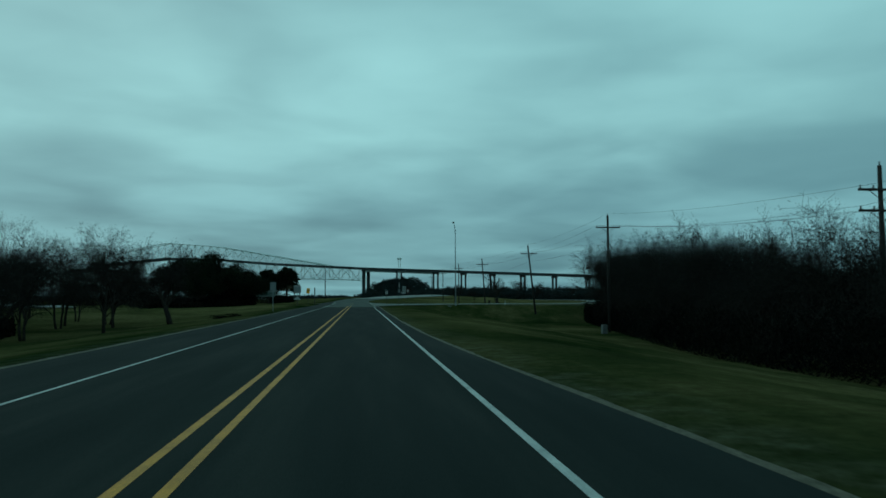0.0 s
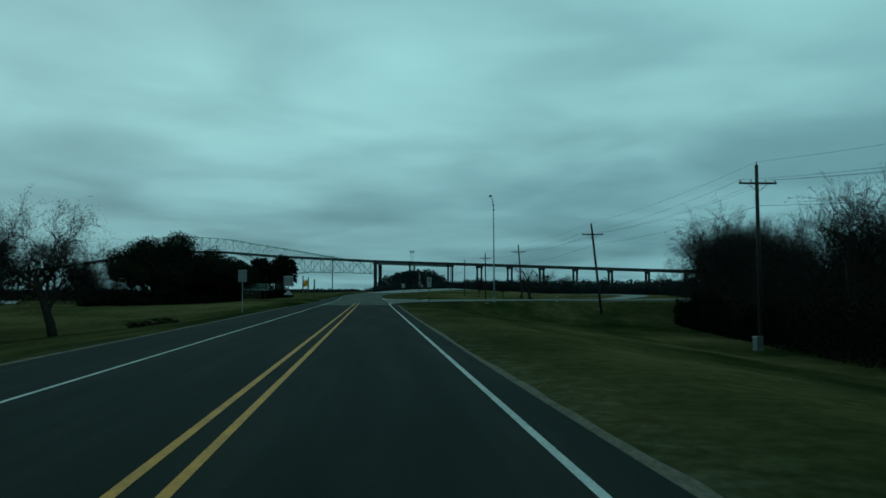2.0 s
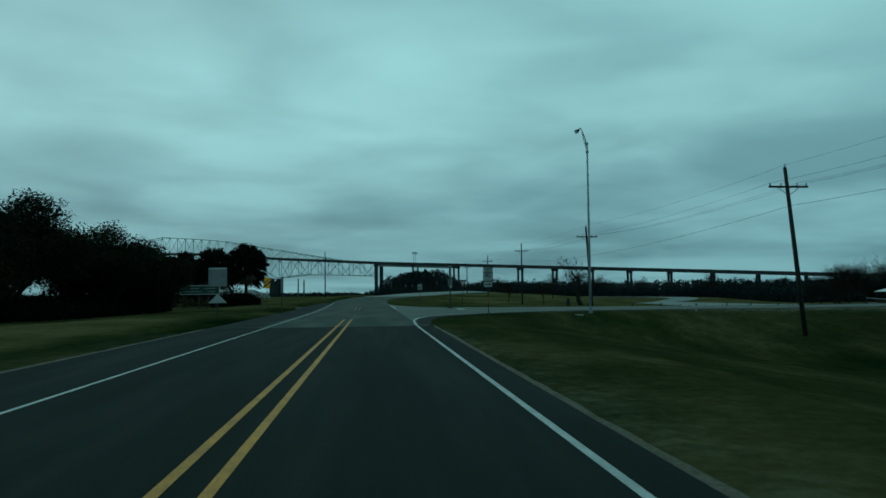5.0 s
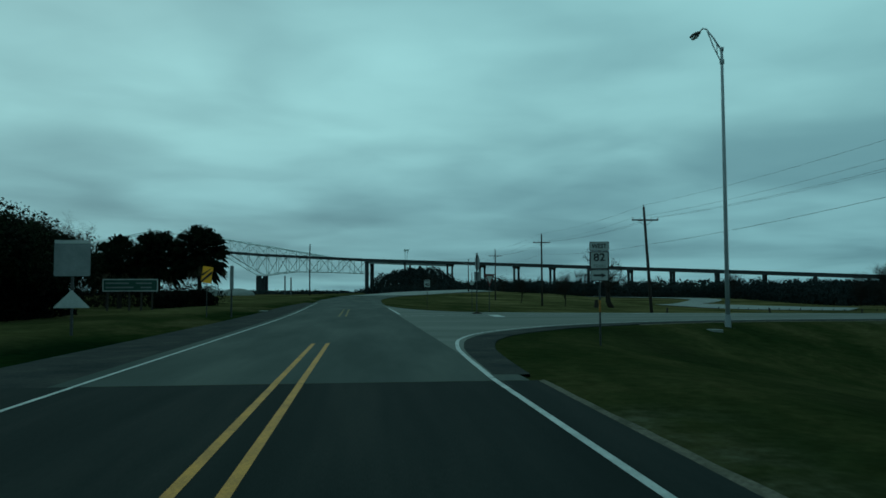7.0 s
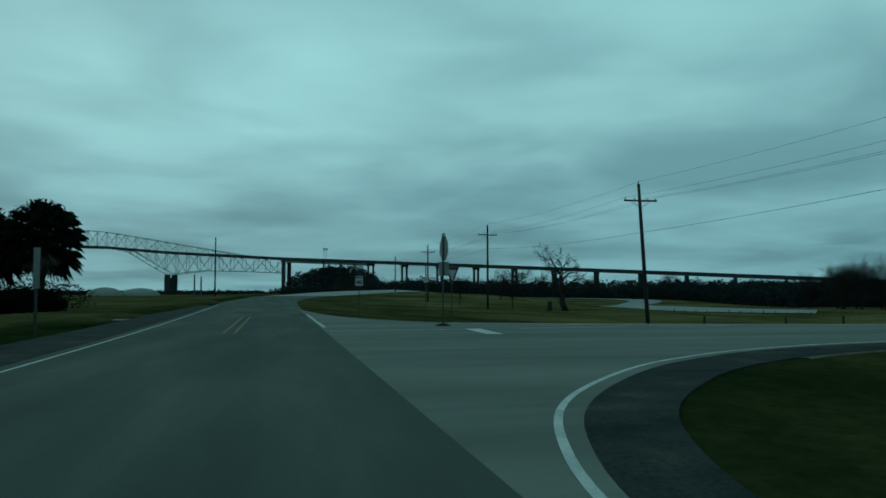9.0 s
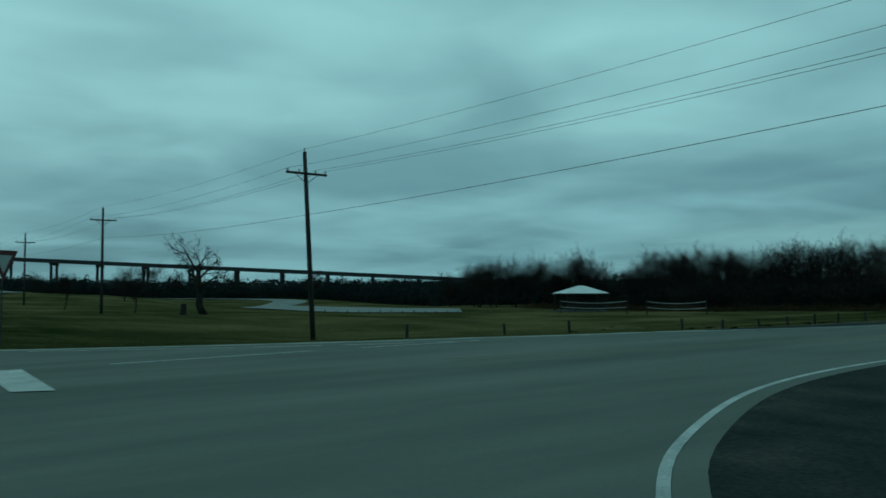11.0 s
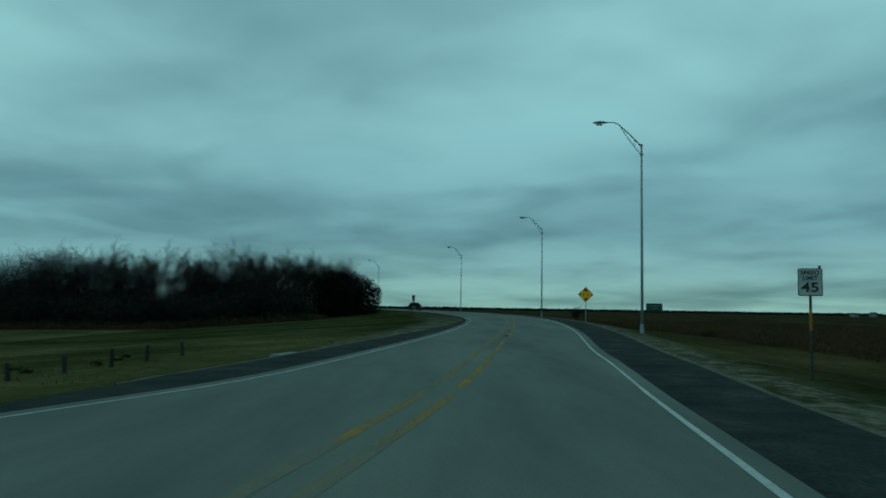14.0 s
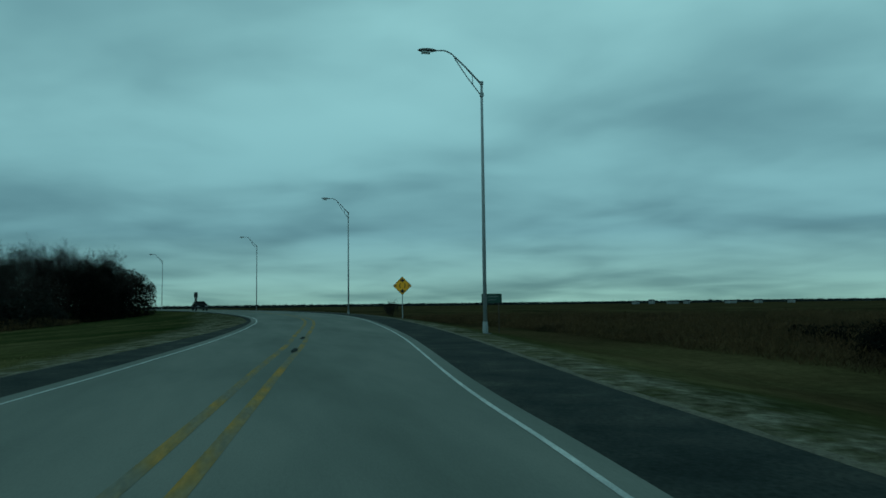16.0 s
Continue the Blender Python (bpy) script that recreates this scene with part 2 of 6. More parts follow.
# bridge piers: one tone darker than the footing concrete
M_PILLAR = node_mat("dark_pier_concrete", [(0.020, 0.027, 0.029), (0.036, 0.043, 0.045)], 0.06, 1.0, 0.9, 0.0, world_space=True)
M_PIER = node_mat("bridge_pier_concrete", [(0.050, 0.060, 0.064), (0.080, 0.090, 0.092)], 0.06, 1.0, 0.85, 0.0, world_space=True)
M_TRUSS = node_mat("bridge_truss_paint", [(0.50, 0.58, 0.58), (0.60, 0.68, 0.67)], 0.05, 1.0, 0.6, 0.0, world_space=True)
M_ROOFWHITE = node_mat("white_metal_roof", [(0.58, 0.62, 0.62), (0.70, 0.74, 0.73)], 0.6, 8, 0.5, 0.05, spread=0.08)
M_WALLPALE = node_mat("pale_siding", [(0.36, 0.40, 0.40), (0.48, 0.52, 0.51)], 0.4, 6, 0.7, 0.05)
M_ROOFDARK = node_mat("dark_roof", [(0.03, 0.036, 0.042), (0.055, 0.062, 0.068)], 0.4, 6, 0.8, 0.1)
M_ROPE = node_mat("white_net_tape", [(0.26, 0.28, 0.27), (0.36, 0.38, 0.37)], 3, 20, 0.8, 0.0)
M_NET = node_mat("dark_net", [(0.03, 0.03, 0.03), (0.045, 0.045, 0.042)], 3, 20, 0.9, 0.0)
M_GLASS = node_mat("window_glass", [(0.015, 0.018, 0.02), (0.02, 0.023, 0.025)], 2, 20, 0.15, 0.0, spread=0.02, spec=0.4)


def ground_material():
    """Winter grass: olive and straw patches, browner over the marsh."""
    m = bpy.data.materials.new("winter_grass")
    m.use_nodes = True
    n, l = m.node_tree.nodes, m.node_tree.links
    b = n["Principled BSDF"]
    b.inputs["Roughness"].default_value, b.inputs["Specular IOR Level"].default_value = 1.0, 0.0
    pos = n.new("ShaderNodeNewGeometry").outputs["Position"]

    def noise_at(scale, detail, stretch=(1, 1, 1), rough=0.6):
        mp, q = n.new("ShaderNodeMapping"), n.new("ShaderNodeTexNoise")
        mp.inputs["Scale"].default_value = stretch
        q.inputs["Scale"].default_value, q.inputs["Detail"].default_value, q.inputs["Roughness"].default_value = scale, detail, rough
        l.new(pos, mp.inputs[0])
        l.new(mp.outputs[0], q.inputs["Vector"])
        return q.outputs["Fac"]

    def ramp_of(fac, stops):
        r = n.new("ShaderNodeValToRGB")
        while len(r.color_ramp.elements) < len(stops):
            r.color_ramp.elements.new(0.5)
        for e, (p, c) in zip(r.color_ramp.elements, stops):
            e.position, e.color = p, (*c, 1)
        l.new(fac, r.inputs[0])
        return r.outputs[0]

    lawn = ramp_of(noise_at(0.16, 7, (1, 0.36, 1), 0.66), [(0.37, (0.0045, 0.0135, 0.0045)), (0.45, (0.011, 0.0215, 0.0065)), (0.51, (0.0205, 0.029, 0.0095)), (0.57, (0.037, 0.041, 0.0155)), (0.65, (0.066, 0.064, 0.029))])
    marsh = ramp_of(noise_at(0.05, 5, (0.7, 1, 1)), [(0.34, (0.008, 0.009, 0.005)), (0.46, (0.020, 0.017, 0.009)), (0.56, (0.042, 0.031, 0.016)), (0.68, (0.030, 0.030, 0.013))])
    attr = n.new("ShaderNodeAttribute")
    attr.attribute_name = "marsh"
    mix = n.new("ShaderNodeMix")
    mix.data_type = "RGBA"
    l.new(attr.outputs["Fac"], mix.inputs[0])
    l.new(lawn, mix.inputs[6])
    l.new(marsh, mix.inputs[7])
    straw = ramp_of(noise_at(0.11, 5, (0.8, 1.0, 1), 0.5), [(0.34, (0.066, 0.067, 0.026)), (0.46, (0.090, 0.086, 0.036)), (0.56, (0.112, 0.102, 0.045)), (0.66, (0.130, 0.115, 0.054))])
    dry = n.new("ShaderNodeAttribute")
    dry.attribute_name = "dry"
    mix2 = n.new("ShaderNodeMix")
    mix2.data_type = "RGBA"
    # green swathes run through the dry grass
    swathe = n.new("ShaderNodeMapRange")
    swathe.interpolation_type = "SMOOTHSTEP"
    swathe.inputs[1].default_value, swathe.inputs[2].default_value, swathe.inputs[3].default_value = 0.38, 0.58, 0.42
    l.new(noise_at(0.045, 4, (0.8, 1.3, 1)), swathe.inputs[0])
    much = n.new("ShaderNodeMath")
    much.operation = "MULTIPLY"
    l.new(dry.outputs["Fac"], much.inputs[0])
    l.new(swathe.outputs[0], much.inputs[1])
    l.new(much.outputs[0], mix2.inputs[0])
    l.new(mix.outputs[2], mix2.inputs[6])
    l.new(straw, mix2.inputs[7])
    # loose gravel thins out into the grass beside the paving
    stones = ramp_of(noise_at(1.1, 6, (1, 1, 1), 0.7), [(0.36, (0.062, 0.060, 0.038)), (0.50, (0.112, 0.108, 0.078)), (0.64, (0.180, 0.174, 0.135))])
    loose = n.new("ShaderNodeAttribute")
    loose.attribute_name = "gravel"
    patchy = n.new("ShaderNodeMapRange")
    patchy.inputs[1].default_value, patchy.inputs[2].default_value, patchy.inputs[3].default_value, patchy.inputs[4].default_value = 0.38, 0.58, 0.15, 1.3
    l.new(noise_at(0.8, 5, (1, 1, 1), 0.65), patchy.inputs[0])
    amount = n.new("ShaderNodeMath")
    amount.operation, amount.use_clamp = "MULTIPLY", True
    l.new(loose.outputs["Fac"], amount.inputs[0])
    l.new(patchy.outputs[0], amount.inputs[1])
    mix3 = n.new("ShaderNodeMix")
    mix3.data_type = "RGBA"
    l.new(amount.outputs[0], mix3.inputs[0])
    l.new(mix2.outputs[2], mix3.inputs[6])
    l.new(stones, mix3.inputs[7])
    mix = mix3
    fine = noise_at(2.2, 8, (1, 1, 1), 0.82)
    k = n.new("ShaderNodeMapRange")
    k.inputs[1].default_value, k.inputs[2].default_value, k.inputs[3].default_value, k.inputs[4].default_value = 0.3, 0.7, 0.55, 1.45
    l.new(fine, k.inputs[0])
    s = n.new("ShaderNodeVectorMath")
    s.operation = "SCALE"
    l.new(mix.outputs[2], s.inputs[0])
    l.new(k.outputs[0], s.inputs["Scale"])
    l.new(s.outputs[0], b.inputs["Base Color"])
    bp = n.new("ShaderNodeBump")
    bp.inputs["Strength"].default_value, bp.inputs["Distance"].default_value = 0.6, 0.08
    l.new(fine, bp.inputs["Height"])
    l.new(bp.outputs[0], b.inputs["Normal"])
    return m


M_GRASS = ground_material()


# ---- mesh tools ----
class Geo:
    """Vertices and faces gathered for one mesh."""

    def __init__(self):
        self.v, self.f = [], []

    def add(self, verts, faces):
        o = len(self.v)
        self.v.extend(tuple(p) for p in verts)
        self.f.extend(tuple(i + o for i in q) for q in faces)
        return self

    def box(self, x0, y0, z0, x1, y1, z1, m=None):
        p = [Vector((x, y, z)) for z in (z0, z1) for x, y in ((x0, y0), (x1, y0), (x1, y1), (x0, y1))]
        if m is not None:
            p = [m @ q for q in p]
        return self.add(p, [(3, 2, 1, 0), (4, 5, 6, 7), (0, 1, 5, 4), (1, 2, 6, 5), (2, 3, 7, 6), (3, 0, 4, 7)])

    def tube(self, points, radii, n=8, cap=True):
        """A round bar through points, tapering by radii."""
        pts = [Vector(p) for p in points]
        rows = []
        for i, p in enumerate(pts):
            d = (pts[min(i + 1, len(pts) - 1)] - pts[max(i - 1, 0)]).normalized()
            a = d.cross(Vector((0.31, 0.17, 0.93)))
            if a.length < 0.05:
                a = d.cross(Vector((1, 0, 0)))
            a.normalize()
            c = d.cross(a)
            r = radii[i] if isinstance(radii, (list, tuple)) else radii
            rows.append([p + (a * math.cos(6.28319 * k / n) + c * math.sin(6.28319 * k / n)) * r for k in range(n)])
        faces = []
        for i in range(len(pts) - 1):
            faces += [(i * n + k, i * n + (k + 1) % n, (i + 1) * n + (k + 1) % n, (i + 1) * n + k) for k in range(n)]
        if cap:
            faces += [tuple(reversed(range(n))), tuple(range((len(pts) - 1) * n, len(pts) * n))]
        return self.add([q for r in rows for q in r], faces)

    def prism(self, outline, y0, y1, m=None):
        """An outline in x and z, given thickness from y0 to y1."""
        k = len(outline)
        p = [Vector((x, y0, z)) for x, z in outline] + [Vector((x, y1, z)) for x, z in outline]
        if m is not None:
            p = [m @ q for q in p]
        return self.add(p, [tuple(range(k)), tuple(reversed(range(k, 2 * k)))] + [(i, i + k, (i + 1) % k + k, (i + 1) % k) for i in range(k)])

    def mesh(self, name, mats, smooth=False):
        me = bpy.data.meshes.new(name)
        me.from_pydata(self.v, [], self.f)
        for m in mats if isinstance(mats, (list, tuple)) else [mats]:
            me.materials.append(m)
        if smooth:
            me.polygons.foreach_set("use_smooth", [len(f) < 5 for f in self.f])
        me.update()
        return me


def part(name, geo, material, parent=None, label="", smooth=False):
    ob = new(name, geo.mesh(name, material, smooth))
    if parent is not None:
        ob.parent = parent
    if label:
        ob["label"] = label
    return ob


def thing(name, m, label, category, group="", kind=""):
    """An Empty at the base of a thing, which parents its parts."""
    ob = new(name)
    ob.empty_display_size = 0.2
    ob.matrix_world = m
    return tagged(ob, label, category, group, kind)


def lettering(name, text, size, material, parent, x, y, z, depth=0.004, width=None):
    """Letters of the built-in font as a mesh, upright, read from -y."""
    cu = bpy.data.curves.new(name, "FONT")
    cu.offset = size * 0.022
    cu.body, cu.size, cu.extrude, cu.align_x, cu.align_y = text, size, depth, "CENTER", "CENTER"
    tmp = bpy.data.objects.new(name, cu)
    scene.collection.objects.link(tmp)
    bpy.context.view_layer.update()
    me = bpy.data.meshes.new_from_object(tmp.evaluated_get(bpy.context.evaluated_depsgraph_get()))
    bpy.data.objects.remove(tmp)
    bpy.data.curves.remove(cu)
    if width:
        xs = [q.co.x for q in me.vertices]
        k = width / max(1e-6, max(xs) - min(xs))
        for q in me.vertices:
            q.co.x *= k
    me.materials.clear()
    me.materials.append(material)
    me.name = name
    ob = new(name, me)
    ob.parent = parent
    ob.matrix_local = pose(x, y, z, 90, 0, 0)
    return ob


def spline(pts, step=2.0):
    """A smooth line through points, with a point about every step metres."""
    p = [np.array(q, float) for q in pts]
    p = [2 * p[0] - p[1]] + p + [2 * p[-1] - p[-2]]
    out = []
    for i in range(1, len(p) - 2):
        k = max(1, int(np.linalg.norm(p[i + 1] - p[i]) / step))
        for j in range(k):
            t = j / k
            out.append(0.5 * (2 * p[i] + (p[i + 1] - p[i - 1]) * t + (2 * p[i - 1] - 5 * p[i] + 4 * p[i + 1] - p[i + 2]) * t**2 + (3 * p[i] - p[i - 1] - 3 * p[i + 1] + p[i + 2]) * t**3))
    return np.array(out + [p[-2]])


def even(line, n):
    """A line cut into n equal steps."""
    d = np.r_[0, np.cumsum(np.linalg.norm(np.diff(line, axis=0), axis=1))]
    s = np.linspace(0, d[-1], n + 1)
    return np.stack([np.interp(s, d, line[:, k]) for k in range(line.shape[1])], 1)


def shifted(line, off):
    """The line moved off metres to its right."""
    t = np.gradient(line, axis=0)
    t /= np.linalg.norm(t, axis=1)[:, None]
    return line + np.stack([t[:, 1], -t[:, 0]], 1) * off


# ---- the plan of the roads ----
def road_z(x, y):
    """The crossing road climbs gently to the east; the road to the north climbs towards the bridge."""
    east = np.interp(x, [38, 77, 100, 140, 200, 400], [0.0, 0.32, 0.56, 0.92, 1.12, 1.2])
    north = np.interp(y, [215, 260, 300, 335, 420], [0.0, 0.25, 0.9, 2.1, 4.0])
    return np.where(np.asarray(y) > 205, north, east)


INNER_LINE = spline([(1.83, 116), (1.98, 121), (2.2, 124.3), (2.8, 128), (4.3, 131.9), (7.4, 136.1), (10.3, 138.6), (12.8, 140.1), (16.9, 141.65), (21.5, 142.35), (27, 142.3), (33, 141.7), (38.2, 141.12),
                     (45.8, 140.25), (53, 139.5), (70, 137.3), (84, 136.0), (98, 135.2), (112, 135.4), (126, 137.1), (143, 140.6), (168, 146.4), (192, 153), (240, 170), (300, 198), (420, 266)], 0.5)
OUTER_LINE = spline([(2.0, 152.5), (8.3, 152.95), (13.6, 153.3), (17.0, 153.5), (20.4, 153.45), (25, 153.25), (29.4, 152.55), (31.3, 152.0), (34, 151.1), (38, 149.8), (41.5, 148.9), (47, 147.95), (53, 147.05), (57.8, 146.35), (66, 145.3), (73.2, 144.5), (85, 143.5), (97, 143.0), (109.5, 143.5), (124, 145.2), (143, 148.7),
                     (166, 154.2), (190, 161), (237, 177.8), (296, 205.4), (416, 273.4)], 1.5)
line_in = shifted(INNER_LINE, 1.0) - INNER_LINE
INNER_EDGE = INNER_LINE + line_in * np.interp(INNER_LINE[:, 1] + INNER_LINE[:, 0], [118, 124, 136], [0.10, 0.14, 0.36])[:, None]
INNER_EDGE[0] = (1.95, 114.5)
OUTER_EDGE = spline([(1.7, 192), (3.1, 176), (4.9, 167), (8.1, 160.6), (12.6, 158.1), (17.8, 156.2), (22.3, 154.9), (25.5, 153.85), (29.4, 152.95), (34, 151.5), (38, 150.2), (41.5, 149.3), (46, 148.5)], 0.75)
OUTER_EDGE = np.vstack([OUTER_EDGE, shifted(OUTER_LINE, -0.4)[OUTER_LINE[:, 0] > 50]])
MAIN_LEFT = spline([(-5.9, 115.5), (-5.9, 150), (-6.6, 180), (-7.6, 215), (-7.8, 250), (-4, 285), (8, 314), (20, 327), (31, 335)], 3)
MAIN_RIGHT = spline([(2.45, 115.5), (2.2, 150), (2.0, 192), (2.2, 220), (3.0, 246), (6.5, 272), (16, 298), (26, 312), (37, 322)], 3)


def sheet(name, left, right, material, lift, n=120, across=1, label="", parent=None, drop=0.12):
    """A strip of paving between two lines, with its edge turned down into the ground."""
    a, b = even(left, n), even(right, n)
    g = Geo()
    cols = across + 1
    pts = []
    for i in range(n + 1):
        for j in range(cols):
            x, y = a[i] + (b[i] - a[i]) * j / across
            pts.append((x, y, float(road_z(x, y)) + lift))
    faces = [(i * cols + j, i * cols + j + 1, (i + 1) * cols + j + 1, (i + 1) * cols + j) for i in range(n) for j in range(across)]
    g.add(pts, faces)
    for j, flip in ((0, False), (across, True)):
        o = len(g.v)
        g.v.extend((x, y, z - drop) for x, y, z in (pts[i * cols + j] for i in range(n + 1)))
        q = [(i * cols + j, (i + 1) * cols + j, o + i + 1, o + i) for i in range(n)]
        g.f.extend(tuple(reversed(f)) for f in q) if flip else g.f.extend(q)
    ob = part(name, g, material, parent, "")
    if label:
        tagged(ob, label, "road", kind="structure")
    return ob


def stripe(name, line, width, material, lift=0.022, parent=None, gaps=None):
    """A painted line of one width or a width at each point; gaps: painted and bare lengths of a broken one."""
    l, r = shifted(line, -width / 2), shifted(line, width / 2)
    d = np.r_[0, np.cumsum(np.linalg.norm(np.diff(line, axis=0), axis=1))]
    g = Geo()
    for i in range(len(line) - 1):
        if gaps and d[i] % sum(gaps) > gaps[0]:
            continue
        q = [l[i], r[i], r[i + 1], l[i + 1]]
        g.add([(x, y, float(road_z(x, y)) + lift) for x, y in q], [(0, 1, 2, 3)])
    return part(name, g, material, parent)


# ---- ground: one sheet to the horizon, lower than the roads ----
PAVED = [
    np.array([(-8.4, -150), (-8.4, 200), (-7.9, 250), (2.9, 250), (2.4, 192), (2.45, 114), (2.5, 96), (2.45, 48), (2.7, 33), (3.2, 20), (3.8, 9), (3.9, -150)]),
    np.vstack([even(OUTER_EDGE, 90), even(INNER_EDGE, 90)[::-1]]),
    np.vstack([even(MAIN_LEFT, 40), even(MAIN_RIGHT, 40)[::-1]]),
]


def inside(poly, x, y):
    hit = np.zeros(x.shape, bool)
    for (x0, y0), (x1, y1) in zip(poly, np.roll(poly, -1, 0)):
        if y0 != y1:
            hit ^= ((y0 > y) != (y1 > y)) & (x < (x1 - x0) * (y - y0) / (y1 - y0) + x0)
    return hit


def paved_distance(x, y):
    """Metres to the nearest paving, 0 on it."""
    best = np.full(x.shape, 1e9)
    for poly in PAVED:
        for (x0, y0), (x1, y1) in zip(poly, np.roll(poly, -1, 0)):
            dx, dy = x1 - x0, y1 - y0
            t = np.clip(((x - x0) * dx + (y - y0) * dy) / max(1e-9, dx * dx + dy * dy), 0, 1)
            best = np.minimum(best, np.hypot(x - x0 - t * dx, y - y0 - t * dy))
    for poly in PAVED:
        best = np.where(inside(poly, x, y), 0.0, best)
    return best


def smooth01(a, b, v):
    t = np.clip((v - a) / (b - a), 0, 1)
    return t * t * (3 - 2 * t)


def land(x, y):
    """Height of the bare ground, and how marshy it is."""
    x, y = np.asarray(x, float), np.asarray(y, float)
    d = paved_distance(x, y)
    east_line = np.interp(x, [2, 20, 66, 110, 150, 192, 240, 420], [142, 142.8, 138, 135.4, 142.5, 153, 170, 266])
    south = (x > 0) & (y < east_line)
    north = (x > 0) & (y >= east_line)
    near = road_z(np.clip(x, -1e3, 400), np.clip(y, -1e3, 420)) * np.exp(-d / 40.0)
    z = np.where(south, near - np.clip((d - 3.5) * 0.15, 0, np.interp(x, [32, 48], [2.55, 1.15])), 0.0)
    z = np.where(north, near - np.clip((d - 1.0) * 0.062, 0, 2.15) * (1.05 - 0.5 * smooth01(185, 225, y) * (1 - smooth01(45, 75, x))) + 1.1 * smooth01(296, 350, y) * smooth01(40, 70, x), z)
    z = np.where(x <= 0, near + 0.28 * smooth01(0.5, 3.0, d) * (1 - smooth01(6, 13, d)) - 0.35 * smooth01(10, 60, d), z)
    z = np.where(x <= 0, z - (0.105 * np.clip(d - 0.6, 0, 12.5) + 0.28 * smooth01(0.5, 3.0, d) * (1 - smooth01(6, 13, d))) * (1 - smooth01(92, 118, y)) * (1 - 0.7 * smooth01(18, 45, d)), z)
    marsh = np.where(south, smooth01(30, 44, x) * smooth01(4.5, 8.5, d), smooth01(260, 420, y))
    return np.where(d <= 0.02, near - 0.10, z - 0.035), marsh


def land_z(x, y):
    return float(land(np.array([x]), np.array([y]))[0][0])


def land_zs(pts):
    p = np.asarray(pts, float)
    return land(p[:, 0], p[:, 1])[0]


def ripple(x, y, seed=0.0):
    """A quick uneven field between about -1 and 1."""
    a = np.sin(x * 1.00 + 1.7 * np.sin(y * 0.61 + seed) + seed * 2.1) * np.sin(y * 1.07 + 1.3 * np.sin(x * 0.73 + seed * 1.3))
    b = np.sin(x * 2.31 + y * 1.13 + seed) * np.sin(y * 2.63 - x * 0.87 + seed * 3.1)
    return 0.65 * a + 0.35 * b


def grid_lines(lo, hi, step, far):
    out, s, v = list(np.arange(lo, hi + 1e-6, step)), step, hi
    up = []
    while v < far:
        s *= 1.16
        v += s
        up.append(v)
    down, s, v = [], step, lo
    while v > -far:
        s *= 1.16
        v -= s
        down.append(v)
    return np.array(down[::-1] + out + up)


gx, gy = grid_lines(-24, 130, 0.9, 4300), grid_lines(-6, 185, 0.9, 4300)
XX, YY = np.meshgrid(gx, gy, indexing="ij")
ZZ, MM = land(XX.ravel(), YY.ravel())
rough_g = ripple(XX.ravel() * 0.7, YY.ravel() * 0.7, 1.0) + 0.6 * ripple(XX.ravel() * 2.1, YY.ravel() * 2.1, 4.0)
dist_g = paved_distance(XX.ravel(), YY.ravel())
ZZ = ZZ + rough_g * 0.07 * smooth01(2.4, 5.5, dist_g) + 0.012 * (1 - smooth01(2.6, 4.0, dist_g)) * (dist_g > 0.02)
ny = len(gy)
gm = bpy.data.meshes.new("ground")
gm.from_pydata(np.c_[XX.ravel(), YY.ravel(), ZZ].tolist(), [], [(i * ny + j, (i + 1) * ny + j, (i + 1) * ny + j + 1, i * ny + j + 1) for i in range(len(gx) - 1) for j in range(ny - 1)])
gm.attributes.new("marsh", "FLOAT", "POINT").data.foreach_set("value", MM)
xs, ys = XX.ravel(), YY.ravel()
streak = 0.62 + 0.62 * ripple(xs * 0.16, ys * 0.075, 2.0) + 0.25 * ripple(xs * 0.5, ys * 0.3, 6.0)
verge_dry = (0.72 - 0.47 * smooth01(84, 108, ys)) * np.clip(streak, 0.1, 1.25)
field_dry = (0.42 + 0.72 * smooth01(14, 32, xs)) * np.clip(0.85 + 0.4 * ripple(xs * 0.05, ys * 0.09, 7.0), 0.4, 1.2)
east_dry = verge_dry + (field_dry - verge_dry) * smooth01(140, 156, ys) + 0.3 * smooth01(30, 42, xs) * (ys < 146)
gm.attributes.new("dry", "FLOAT", "POINT").data.foreach_set("value", np.where(xs > 0, np.clip(east_dry, 0, 1) * (1 - 0.75 * smooth01(60, 96, xs) * (ys < 185)), (0.42 + 0.25 * smooth01(70, 110, YY.ravel())) * smooth01(1.0, 4.0, dist_g)))
south_g = (XX.ravel() > 0) & (YY.ravel() < 150)
gravelly = np.where(south_g, smooth01(22, 34, XX.ravel()) * (1 - smooth01(2.7, 5.2, dist_g)) * (1 - 0.6 * smooth01(80, 120, XX.ravel())), 0.0)
gravelly = np.maximum(gravelly, 0.18 * (1 - smooth01(0.4, 1.9, dist_g)) * (YY.ravel() < 112))
gm.attributes.new("gravel", "FLOAT", "POINT").data.foreach_set("value", gravelly)
gm.materials.append(M_GRASS)
gm.polygons.foreach_set("use_smooth", [True] * len(gm.polygons))
tagged(new("ground", gm), "flat winter grassland and brown marsh reaching the horizon", "ground", kind="structure")

